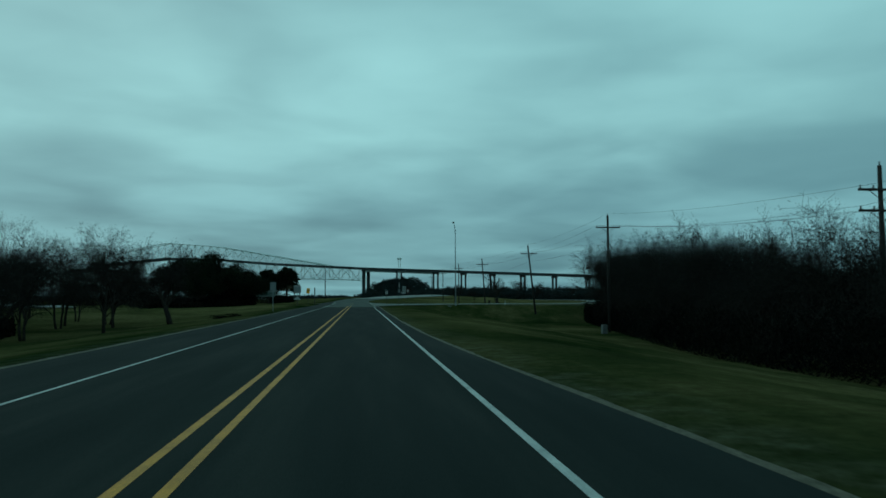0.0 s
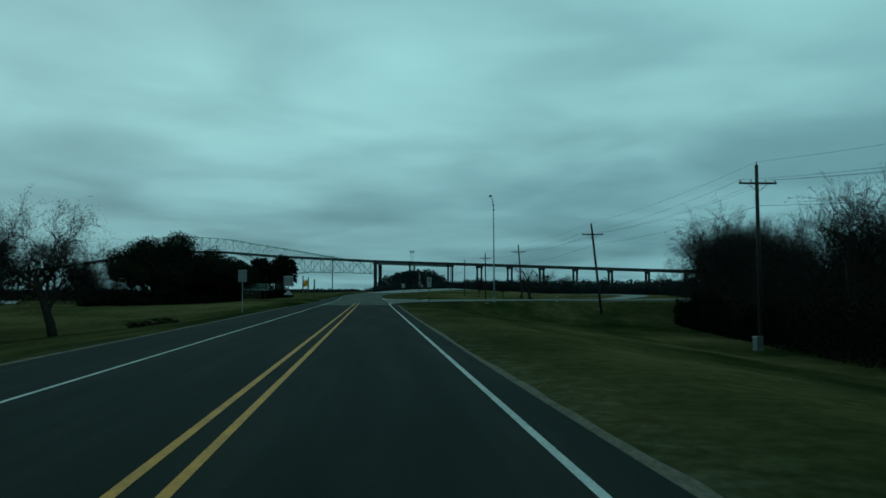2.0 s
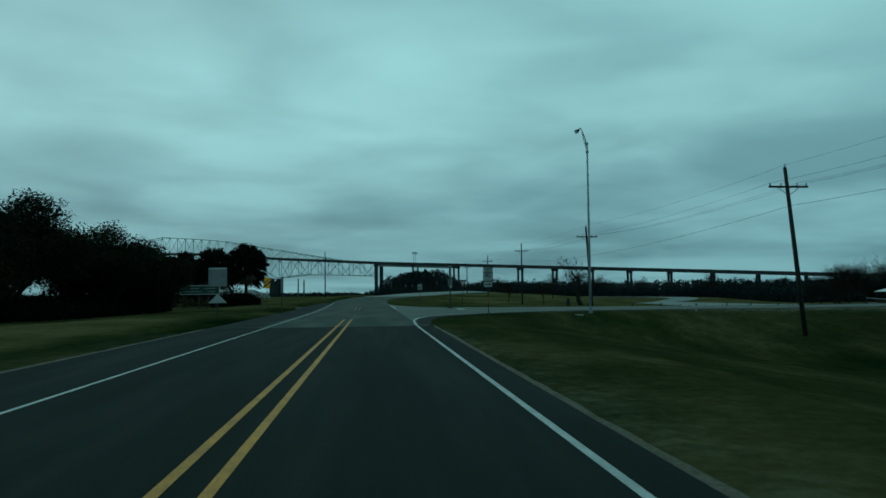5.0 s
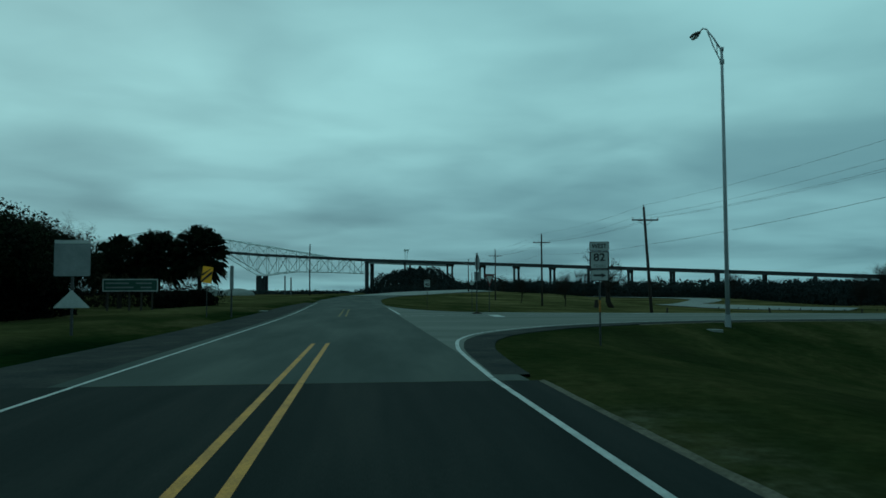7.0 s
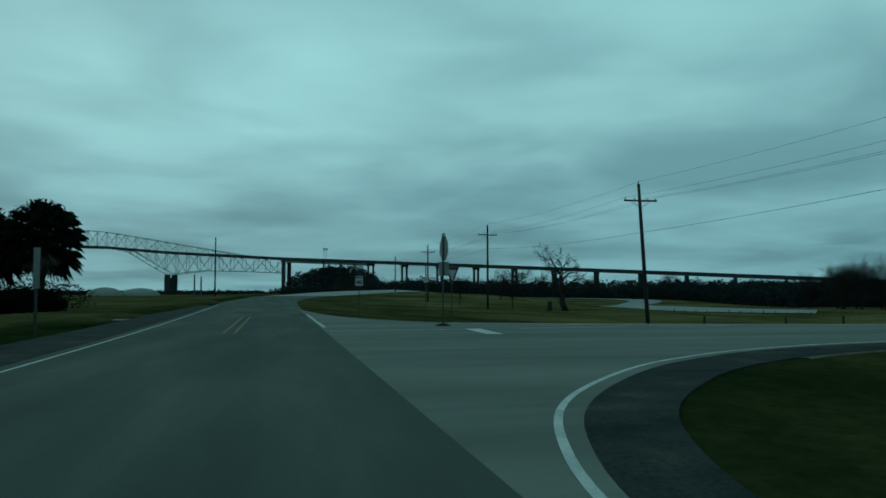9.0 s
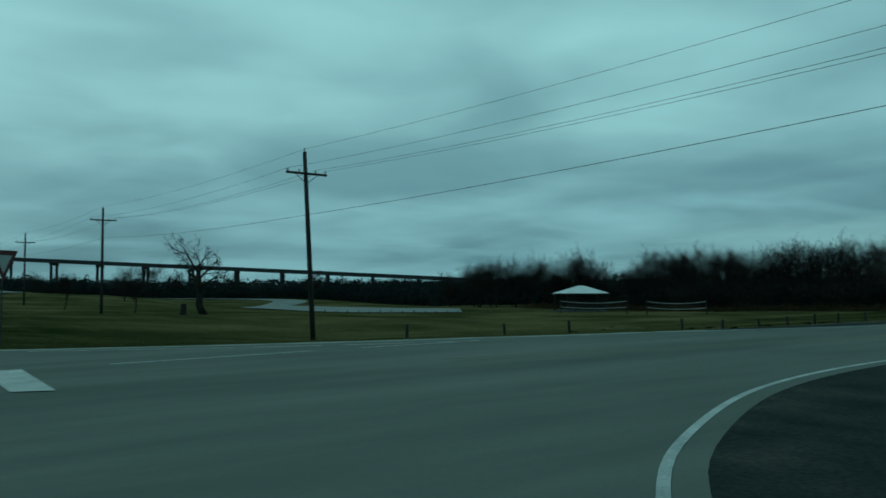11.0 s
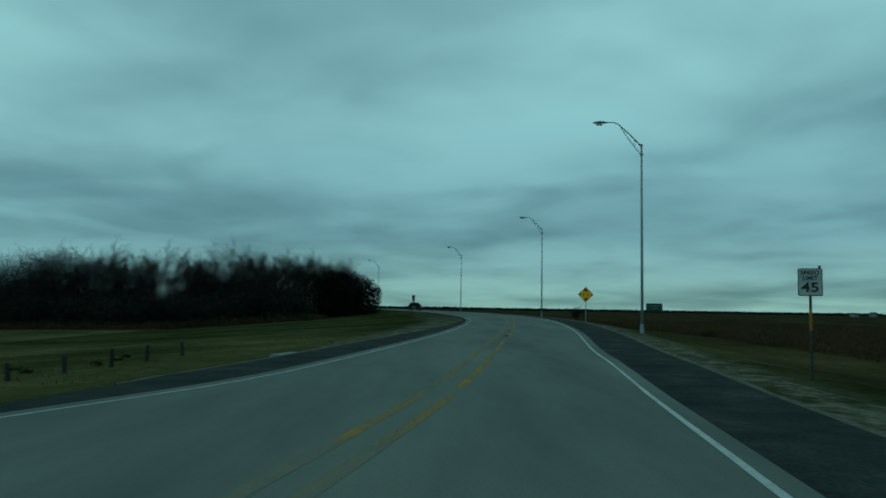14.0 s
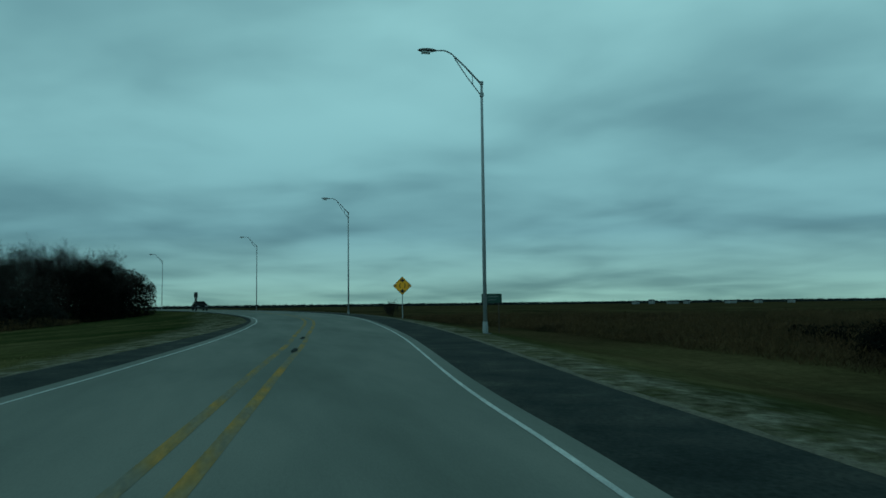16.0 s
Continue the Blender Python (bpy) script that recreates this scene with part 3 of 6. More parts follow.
# ---- paving ----
straight = np.array([(0.0, -140.0), (0.0, 115.5)])
edge_y = np.linspace(-140, 115.5, 129)
edge_x = np.interp(edge_y, [-140, 0, 5, 9, 14, 20, 26, 33, 40, 48, 76, 96, 115.5], [3.9, 3.86, 3.8, 3.68, 3.42, 3.1, 2.83, 2.62, 2.51, 2.45, 2.42, 2.5, 2.6])
MAIN_EDGE = np.stack([edge_x, edge_y], 1)
main_asphalt = sheet("road_asphalt", straight + (-8.2, 0), MAIN_EDGE, M_ASPHALT, 0.0, 60, 2, "dark worn asphalt two-lane road with painted lines")
near_l, near_r = MAIN_LEFT[MAIN_LEFT[:, 1] <= 288], MAIN_RIGHT[MAIN_RIGHT[:, 1] <= 288]
far_l, far_r = MAIN_LEFT[len(near_l) - 1:], MAIN_RIGHT[len(near_r) - 1:]
main_concrete = sheet("road_concrete", near_l, near_r, M_CONCRETE_OLD, 0.004, 60, 3, "old grey concrete road running on from the dark asphalt")
sheet("ramp_road", far_l, far_r, M_LOT, 0.004, 60, 3, "pale concrete road climbing towards the bridge")
cross_road = sheet("crossing_road", OUTER_EDGE, INNER_EDGE, M_CONCRETE, 0.006, 640, 4, "grey concrete road curving away from the junction")
inner_tail = INNER_EDGE[int(np.argmax(INNER_EDGE[:, 1] > 115.6)):]
fan = np.interp(np.arange(len(inner_tail)), [0, 12, 30, 48, 84, 132], [0.72, 0.85, 1.25, 1.7, 2.0, 2.15])
t_in = np.gradient(inner_tail, axis=0)
t_in /= np.linalg.norm(t_in, axis=1)[:, None]
inner_out = inner_tail + np.stack([t_in[:, 1], -t_in[:, 0]], 1) * fan[:, None]
sheet("shoulder_inner", inner_tail, inner_out, M_SHOULDER, 0.008, 640, 1, "dark asphalt shoulder along the inside of the curve")
outer_tail = OUTER_EDGE[OUTER_EDGE[:, 0] > 30]
t_out = np.gradient(outer_tail, axis=0)
t_out /= np.linalg.norm(t_out, axis=1)[:, None]
taper = np.interp(outer_tail[:, 0], [30, 34, 37, 40, 46, 55, 64, 80, 95], [0.1, 0.7, 1.3, 1.75, 1.7, 1.7, 1.5, 0.9, 0.3])
sheet("shoulder_outer", outer_tail - np.stack([t_out[:, 1], -t_out[:, 0]], 1) * taper[:, None], outer_tail, M_SHOULDER, 0.0, 160, 1, "dark asphalt shoulder along the outside of the curve")
lip_line = OUTER_EDGE[(OUTER_EDGE[:, 0] > 8.6) & (OUTER_EDGE[:, 0] < 32)]
sheet("pavement_lip", lip_line + (0, 0.02), shifted(lip_line, 0.42), M_LIP, 0.010, 60, 1, "paler worn concrete lip at the outside of the curve")
gravel_out = outer_tail - np.stack([t_out[:, 1], -t_out[:, 0]], 1) * taper[:, None]
left_north = np.array([(-5.9, 115.5), (-5.9, 150.0), (-6.6, 180.0), (-7.6, 215.0)])
left_n = even(spline(left_north, 3), 40)
sheet("shoulder_left", shifted(left_n, -2.4), left_n, M_SHOULDER, 0.0, 40, 1, "dark asphalt shoulder beside the concrete road")


def ragged(name, line, wide, label, side=1):
    """Loose gravel along a paved edge, of uneven width."""
    g = Geo()
    t = np.gradient(line, axis=0)
    t /= np.linalg.norm(t, axis=1)[:, None]
    nrm = np.stack([t[:, 1], -t[:, 0]], 1) * side
    pts = []
    for i, (p, q) in enumerate(zip(line, nrm)):
        w = wide * (0.62 + 0.30 * noise.noise((p[0] * 0.17, p[1] * 0.17, 3.0)) + 0.22 * noise.noise((p[0] * 0.9, p[1] * 0.9, 5.0)))
        for k, (s, dz) in enumerate(((-0.12, -0.012), (0.5, 0.010), (1.0, -0.085))):
            x, y = p + q * max(0.12, w) * s
            pts.append((x, y, float(road_z(p[0], p[1])) + dz))
    g.add(pts, [(i * 3 + k, i * 3 + k + 1, i * 3 + k + 4, i * 3 + k + 3)[::side] for i in range(len(line) - 1) for k in range(2)])
    return tagged(part(name, g, M_GRAVEL), label, "gravel", kind="structure")


ragged("gravel_edge_main", even(MAIN_EDGE[MAIN_EDGE[:, 1] > -20], 500), 0.42, "pale gravel edge beside the asphalt road")
ragged("gravel_edge_left", even(np.array([(-8.2, -20.0), (-8.2, 115.0)]), 300), 0.5, "pale gravel edge beside the asphalt road", -1)
ragged("gravel_edge_outer", even(gravel_out[(gravel_out[:, 0] > 38) & (gravel_out[:, 0] < 62)], 260), 0.28, "thin pale gravel edge of the outer shoulder", -1)
gravel_line = even(inner_out[fan > 1.7], 1800)
ragged("gravel_edge_inner", gravel_line, 0.6, "pale gravel and dirt beside the curved shoulder")

# ---- painted lines ----
stripe("edge_line_right", even(np.array([(1.825, -140.0), (1.83, 116.0)]), 60), 0.105, M_WHITE, 0.005, main_asphalt)
stripe("edge_line_left", even(np.array([(-5.475, -140.0), (-5.475, 115.5)]), 60), 0.09, M_WHITE, 0.005, main_asphalt)
for off in (-0.22, 0.22):
    stripe("centre_line", even(np.array([(-1.87 + off, -140.0), (-1.87 + off, 115.5)]), 60), 0.12, M_YELLOW, 0.005, main_asphalt)
    stripe("centre_line", even(np.array([(-1.87 + off, 115.5), (-1.87 + off, 126.0)]), 8), 0.12, M_YELLOW, 0.009, main_concrete)
    stripe("centre_line_far", even(np.array([(-1.9 + off, 152.0), (-2.05 + off, 172.0)]), 10), 0.12, M_YELLOW_WORN, 0.009, main_concrete)
stripe("edge_line_left", spline([(-5.475, 115.5), (-5.5, 150), (-6.1, 178), (-7.1, 214)], 3), 0.09, M_WHITE, 0.009, main_concrete)
stripe("edge_line_right", spline([(2.0, 156), (1.9, 176)], 2), 0.14, M_WHITE, 0.009, main_concrete)
stripe("edge_line_inner", INNER_LINE, np.interp(INNER_LINE[:, :1], [30, 42], [0.115, 0.08]), M_WHITE, 0.011, cross_road)
stripe("edge_line_outer", OUTER_LINE[OUTER_LINE[:, 0] < 21.5], 0.10, M_WHITE, 0.012, cross_road, gaps=(6.0, 0.9))
stripe("edge_line_outer", spline([(9.5, 158.4), (13.3, 156.4), (16.6, 155.0), (19.6, 154.0), (21.4, 153.55)], 0.5), 0.09, M_WHITE, 0.013, cross_road, gaps=(2.2, 0.5))
stripe("edge_line_outer", OUTER_LINE[OUTER_LINE[:, 0] >= 27.5], 0.065, M_WHITE, 0.011, cross_road)
stop = Geo().add([(7.75, 153.1, 0.022), (7.62, 149.1, 0.022), (8.24, 148.8, 0.022), (8.45, 153.0, 0.022)], [(0, 1, 2, 3)])
part("stop_bar", stop, M_WHITE, cross_road)
mid = spline([(11.3, 149.7), (18.7, 148.5), (28, 146.8), (36, 145.45), (43.65, 144.42), (50.3, 143.66), (58, 142.82), (66, 141.9), (74, 141.15), (88.3, 139.8), (99, 139.25), (112, 139.5), (126, 141.2), (143, 144.6), (168, 150.3), (192, 157), (240, 174), (300, 202)], 0.5)
for off in (-0.28, 0.28):
    ob = stripe("centre_line_worn", shifted(mid[mid[:, 0] > 32], off), 0.19, M_YELLOW_WORN, 0.009, cross_road)
    stripe("centre_line_faint", shifted(mid[(mid[:, 0] <= 32.3) & (mid[:, 0] > 16)], off), 0.22, M_YELLOW_FAINT, 0.009, cross_road)
    ob["label"] = "worn patchy yellow paint"
for px, py, lx, ly in (((63.2, 142.05, 1.2, 0.10), (71.0, 141.3, 1.2, 0.10))):
    z = float(road_z(px, py)) + 0.016
    g = Geo().add([(px + lx * math.cos(a) * (1 + 0.2 * math.sin(3 * a)), py + ly * math.sin(a) - 0.1 * lx * math.cos(a), z) for a in np.linspace(0, 6.283, 14)[:-1]], [tuple(range(13))])
    part("tar_patch", g, M_ASPHALT, cross_road)

# pale concrete lot and drive out in the north field
lot = Geo()
front = even(spline([(73, 291), (73.5, 274), (72, 254), (79, 242), (88, 235)], 4), 24)
back = even(spline([(90, 302), (91.5, 290), (94.5, 275), (98, 264), (103, 254)], 4), 24)
drive_a = even(spline([(74, 290), (88, 310), (98, 328), (92, 338), (70, 343)], 4), 24)
drive_b = even(spline([(88, 300), (98, 311), (109, 331), (98, 345), (70, 348)], 4), 24)
for a, b in ((front, back), (drive_a, drive_b)):
    pts = []
    for p, q in zip(a, b):
        for j in range(5):
            x, y = p + (q - p) * j / 4
            pts.append((x, y, land_z(x, y) + (0.16 if a is front else 0.13)))
    lot.add(pts, [(i * 5 + j, i * 5 + j + 1, (i + 1) * 5 + j + 1, (i + 1) * 5 + j) for i in range(24) for j in range(4)])
tagged(part("parking_lot", lot, M_LOT), "pale concrete lot with a drive across the field", "parking lot", kind="structure")
far_lot = Geo()
pts = [(-52, 150), (-120, 175), (-165, 245), (-75, 205)]
far_lot.add([(x, y, land_z(x, y) + 0.14) for x, y in pts], [(0, 3, 2, 1)])
tagged(part("parking_lot_west", far_lot, M_LOT), "pale concrete lot behind the live oaks", "parking lot", kind="structure")


# ---- street lamps ----
def street_lamp(name, x, y, top, turn, label):
    z0 = land_z(x, y) - 0.02
    t = thing(name, pose(x, y, z0, 0, 0, turn), label, "street lamp", "highway lamps")
    h = top - z0
    part("pole", Geo().tube([(0, 0, 0.1), (0, 0, h * 0.5), (0, 0, h)], [0.108, 0.088, 0.066], 12), M_STEEL, t, smooth=True)
    part("base", Geo().tube([(0, 0, -0.25), (0, 0, 0.1), (0, 0, 0.55), (0, 0, 0.62)], [0.145, 0.145, 0.138, 0.126], 12), M_STEEL, t)
    part("footing", Geo().tube([(0, 0, -0.6), (0, 0, 0.02)], [0.32, 0.32], 14), M_PIER, t, "grey concrete footing")
    part("clamp", Geo().tube([(0, 0, h - 0.75), (0, 0, h - 0.55)], 0.11, 10), M_STEEL, t)
    part("clamp", Geo().tube([(0, 0, h - 0.12), (0, 0, h + 0.06)], 0.1, 10), M_STEEL, t)
    part("arm", Geo().tube([(0, 0.05, h - 0.05), (0, 0.85, h + 0.80), (0, 1.6, h + 1.50), (0, 1.95, h + 1.66), (0, 2.5, h + 1.63)], [0.05, 0.045, 0.04, 0.038, 0.035], 8), M_STEEL, t, smooth=True)
    part("brace", Geo().tube([(0, 0.05, h - 0.68), (0, 0.8, h + 0.30), (0, 1.45, h + 1.28)], 0.03, 7).tube([(0, 0.45, h - 0.18), (0, 0.5, h + 0.36)], 0.02, 6), M_STEEL, t)
    head = Geo()
    secs = [(2.4, 0.07, 0.06), (2.6, 0.16, 0.11), (2.9, 0.21, 0.13), (3.2, 0.19, 0.1), (3.38, 0.09, 0.04)]
    ring = 10
    pts = []
    for yy, w, hh in secs:
        for k in range(ring):
            a = 6.28319 * k / ring
            zz = math.sin(a) * hh
            pts.append((math.cos(a) * w, yy, h + 1.62 + (zz if zz > 0 else zz * 0.45)))
    head.add(pts, [(i * ring + k, i * ring + (k + 1) % ring, (i + 1) * ring + (k + 1) % ring, (i + 1) * ring + k) for i in range(len(secs) - 1) for k in range(ring)] + [tuple(range(ring)), tuple(reversed(range((len(secs) - 1) * ring, len(secs) * ring)))])
    hd = part("lamp_head", head, M_LAMPHEAD, t, "grey cobra-head housing", smooth=True)
    part("lens", Geo().tube([(0, 2.75, h + 1.55), (0, 3.2, h + 1.55)], [0.13, 0.11], 8), M_LENS, hd)
    return t


street_lamp("street_lamp", 16.6, 136.7, 13.25, 0, "tall galvanized street lamp on the grass inside the junction")
street_lamp("street_lamp", 76.9, 131.6, 13.31, -5, "tall galvanized street lamp beside the curved road")
street_lamp("street_lamp", 134.6, 131.7, 13.23, 8, "tall galvanized street lamp beside the curved road")
street_lamp("street_lamp", 192.4, 142.5, 13.3, 18, "tall galvanized street lamp beside the curved road")
street_lamp("street_lamp", 246.8, 165.6, 13.4, 25, "tall galvanized street lamp far along the road")


# ---- utility poles and wires ----
def utility_pole(x, y, arm_z, lean=(0, 0), double=False, top_up=1.35, label="", plain=False):
    z0 = land_z(x, y)
    bx, by = x - lean[0], y - lean[1]
    t = thing("utility_pole", pose(bx, by, land_z(bx, by)), label or "brown wooden utility pole with a crossarm", "utility pole", "line of utility poles")
    z0 = land_z(bx, by)
    ax, ay, az = lean[0], lean[1], arm_z - z0
    kx, ky = ax / az, ay / az
    hz = az + top_up
    part("pole", Geo().tube([(-kx * 0.6, -ky * 0.6, -0.6), (kx * hz * 0.5, ky * hz * 0.5, hz * 0.5), (kx * hz, ky * hz, hz)], [0.17, 0.15, 0.115], 10), M_WOOD, t, smooth=True)
    for k, z in enumerate([] if plain else [az] + ([az + 1.15] if double else [])):
        cx, cy = kx * z, ky * z
        arm = part("crossarm", Geo().box(cx - 1.38, cy - 0.2, z - 0.065, cx + 1.38, cy - 0.09, z + 0.065), M_WOOD, t)
        part("brace", Geo().tube([(cx - 0.75, cy - 0.14, z - 0.05), (cx * 0.99, cy - 0.14, z - 0.62)], 0.022, 6).tube([(cx + 0.75, cy - 0.14, z - 0.05), (cx * 0.99, cy - 0.14, z - 0.62)], 0.022, 6), M_DARKSTEEL, t)
        for dx in (-1.28, -0.5, 0.62, 1.28):
            part("insulator", Geo().tube([(cx + dx, cy - 0.14, z + 0.06), (cx + dx, cy - 0.14, z + 0.12), (cx + dx, cy - 0.14, z + 0.17), (cx + dx, cy - 0.14, z + 0.24)], [0.025, 0.075, 0.045, 0.06], 7), M_CERAMIC, arm)
    part("top_pin", Geo().tube([(kx * hz, ky * hz, hz - 0.05), (kx * hz, ky * hz, hz + 0.22)], [0.04, 0.05], 7), M_CERAMIC, t)
    return (x, y, arm_z)


POLES = [
    utility_pole(27.3, -2.5, 8.9),
    utility_pole(28.2, 40.0, 6.1, double=True, top_up=2.5, label="brown wooden utility pole with two crossarms"),
    utility_pole(27.35, 84.3, 9.1),
    utility_pole(27.8, 127.4, 8.53, lean=(-1.15, -0.4), label="leaning brown wooden utility pole with a crossarm"),
    utility_pole(27.8, 177.1, 8.74, lean=(-0.72, -0.3)),
    utility_pole(28.4, 225.2, 9.5),
    utility_pole(28.6, 271.0, 9.4),
    utility_pole(29.0, 318.0, 9.3),
]
utility_pole(-13.1, 286.0, 11.2, top_up=1.6, label="lone dark bare wooden pole beside the road", plain=True)


def wire(a, b, sag, r=0.011):
    pts = []
    for i in range(15):
        s = i / 14
        pts.append([a[k] + (b[k] - a[k]) * s - (4 * sag * s * (1 - s) if k == 2 else 0) for k in range(3)])
    return Geo().tube(pts, r, 5)


LOW = (-1.6, -1.6, -1.6, -1.3, -2.5, -1.9, -1.9, -1.9)  # where the telephone wire hangs on each pole
for i in range(len(POLES) - 1):
    (xa, ya, za), (xb, yb, zb) = POLES[i], POLES[i + 1]
    span = thing("wire_span", pose(xa, ya, za), "thin black power and telephone wires between two poles", "wires", "overhead wires")
    for dx, dz, sag in ((-1.28, 0.25, 0.54), (0.62, 0.25, 0.56), (1.28, 0.25, 0.52), (0.0, 1.55, 0.43)):
        part("wire", wire((dx, -0.14, dz), (xb - xa + dx, yb - ya - 0.14, zb - za + dz), sag, 0.008), M_WIRE, span)
    part("telephone_wire", wire((0.1, -0.14, LOW[i]), (xb - xa + 0.1, yb - ya - 0.14, zb - za + LOW[i + 1]), 0.34, 0.012), M_WIRE, span)


# ---- signs ----
def plate(w, h, z, y=0.0, r=0.04, t=0.004):
    """A rounded sheet-metal plate, upright, centred on x, its middle at height z."""
    out = []
    for cx, cz, a0 in ((w / 2 - r, h / 2 - r, 0), (-w / 2 + r, h / 2 - r, 90), (-w / 2 + r, -h / 2 + r, 180), (w / 2 - r, -h / 2 + r, 270)):
        out += [(cx + r * math.cos(radians(a0 + k * 30)), z + cz + r * math.sin(radians(a0 + k * 30))) for k in range(4)]
    return Geo().prism(out, y - t, y + t)


def sign_post(t, h, x=0.0, r=0.03, material=None, y=0.045):
    return part("post", Geo().tube([(x, y, -0.4), (x, y, h)], r, 8), material or M_STEEL, t)


def framed(name, w, h, z, t, face, edge, border=0.02):
    """A sign face: a dark rim, with the face laid on it."""
    rim = part(name, plate(w, h, z), edge, t)
    part("face", plate(w - border * 2, h - border * 2, z, -0.008, 0.03, 0.003), face, rim)
    return rim


def facing(x, y, from_x, from_y):
    """The turn about z that makes a sign's -y side look at a place."""
    return math.degrees(math.atan2(from_y - y, from_x - x)) + 90


# route sign at the corner
z0 = land_z(6.85, 125.35)
t = thing("route_sign", pose(6.85, 125.35, z0, 0, 0, facing(6.85, 125.35, 1.5, 105)), "white route sign with direction plate and black arrow on one post", "road sign")
sign_post(t, 3.1 - z0, material=M_DARKSTEEL)
part("reflector_band", Geo().tube([(0, 0.045, 0.95 - z0), (0, 0.045, 1.32 - z0)], 0.036, 8), M_BAND, t, "orange reflective band")
a = framed("direction_plate", 0.61, 0.29, 3.02 - z0, t, M_SIGNWHITE, M_SIGNBLACK)
lettering("letters", "WEST", 0.19, M_SIGNBLACK, a, 0, -0.013, 3.02 - z0, width=0.46)
a = framed("route_plate", 0.61, 0.58, 2.575 - z0, t, M_SIGNWHITE, M_SIGNBLACK, 0.04)
lettering("numerals", "82", 0.34, M_SIGNBLACK, a, 0, -0.013, 2.66 - z0, width=0.36)
lettering("letters", "TEXAS", 0.13, M_SIGNBACK, a, 0, -0.013, 2.39 - z0, width=0.38)
a = framed("arrow_plate", 0.55, 0.35, 2.1 - z0, t, M_SIGNWHITE, M_SIGNBLACK)
zc = 2.1 - z0
part("arrow", Geo().prism([(-0.19, zc - 0.03), (0.07, zc - 0.03), (0.05, zc - 0.085), (0.2, zc), (0.05, zc + 0.085), (0.07, zc + 0.03), (-0.19, zc + 0.03)], -0.015, -0.011), M_SIGNBLACK, a)

# speed limit sign on the curve
z0 = land_z(44.25, 135.1)
t = thing("speed_limit_sign", pose(44.25, 135.1, z0, 0, 0, facing(44.25, 135.1, 30, 141.5)), "white speed limit sign with black border on a steel post", "road sign")
sign_post(t, 2.75 - z0, r=0.035, material=M_DARKSTEEL)
part("reflector_band", Geo().tube([(0, 0.045, 1.15 - z0), (0, 0.045, 1.75 - z0)], 0.041, 8), M_BAND, t, "orange reflective band")
a = framed("sign_plate", 0.62, 0.76, 2.48 - z0, t, M_SIGNWHITE, M_SIGNBLACK, 0.022)
lettering("letters", "SPEED", 0.165, M_SIGNBLACK, a, 0, -0.013, 2.735 - z0, width=0.47)
lettering("letters", "LIMIT", 0.165, M_SIGNBLACK, a, 0, -0.013, 2.585 - z0, width=0.38)
lettering("numerals", "45", 0.36, M_SIGNBLACK, a, 0, -0.013, 2.325 - z0, width=0.44)
part("bolt", Geo().tube([(0.24, 0.0, 2.86 - z0), (0.24, 0.0, 2.93 - z0)], [0.03, 0.035], 6), M_DARKSTEEL, t)

# yellow diamond on the far side of the curve
z0 = land_z(104.8, 130.6)
t = thing("warning_sign", pose(104.8, 130.6, z0, 0, 0, facing(104.8, 130.6, 38, 144)), "yellow diamond warning sign with black symbols", "road sign")
sign_post(t, 3.2 - z0, r=0.04)
zc = 3.25 - z0
rim = part("sign_plate", Geo().prism([(0, zc - 0.82), (0.82, zc), (0, zc + 0.82), (-0.82, zc)], -0.005, 0.005), M_SIGNBLACK, t)
part("face", Geo().prism([(0, zc - 0.77), (0.77, zc), (0, zc + 0.77), (-0.77, zc)], -0.013, -0.008), M_SIGNYELLOW, rim)
for s in (1, -1):
    part("symbol", Geo().prism([(0.0, zc + s * 0.66), (0.24, zc + s * 0.42), (0.12, zc + s * 0.40), (0.0, zc + s * 0.27), (-0.12, zc + s * 0.40), (-0.24, zc + s * 0.42)][:: int(s)], -0.02, -0.016), M_SIGNBLACK, rim)
    part("symbol", Geo().prism([(s * 0.68, zc), (s * 0.52, zc + 0.13), (s * 0.55, zc), (s * 0.52, zc - 0.13)][:: int(s)], -0.02, -0.016), M_SIGNBLACK, rim)
    part("arrow", Geo().prism([(s * 0.14, zc - 0.2), (s * 0.22, zc - 0.2), (s * 0.30, zc), (s * 0.22, zc + 0.2), (s * 0.14, zc + 0.2), (s * 0.2, zc)][:: int(s)], -0.02, -0.016), M_BAND, rim)

# small green place sign past the lamp
z0 = land_z(86.2, 128.3)
t = thing("place_sign", pose(86.2, 128.3, z0, 0, 0, facing(86.2, 128.3, 38, 143)), "small green place sign on two posts", "road sign")
for x in (-0.45, 0.45):
    sign_post(t, 2.2 - z0, x, material=M_RUST)
a = framed("sign_plate", 1.3, 0.6, 1.95 - z0, t, M_SIGNGREEN, M_DARKSTEEL, 0.015)
for k, w in enumerate((0.8, 0.5)):
    part("text_bar", Geo().box(-w / 2, -0.016, 2.03 - z0 - k * 0.2, w / 2, -0.012, 2.065 - z0 - k * 0.2), M_SIGNBACK, a)

# back of a sign at the far bend
z0 = land_z(152, 151)
t = thing("road_sign", pose(152, 151, z0, 0, 0, 80), "dark back of a road sign on a post", "road sign")
sign_post(t, 3.7 - z0, material=M_DARKSTEEL)
part("sign_plate", plate(0.5, 0.8, 3.25 - z0), M_DARKSTEEL, t)
part("lower_plate", plate(0.36, 0.4, 2.6 - z0), M_DARKSTEEL, t)

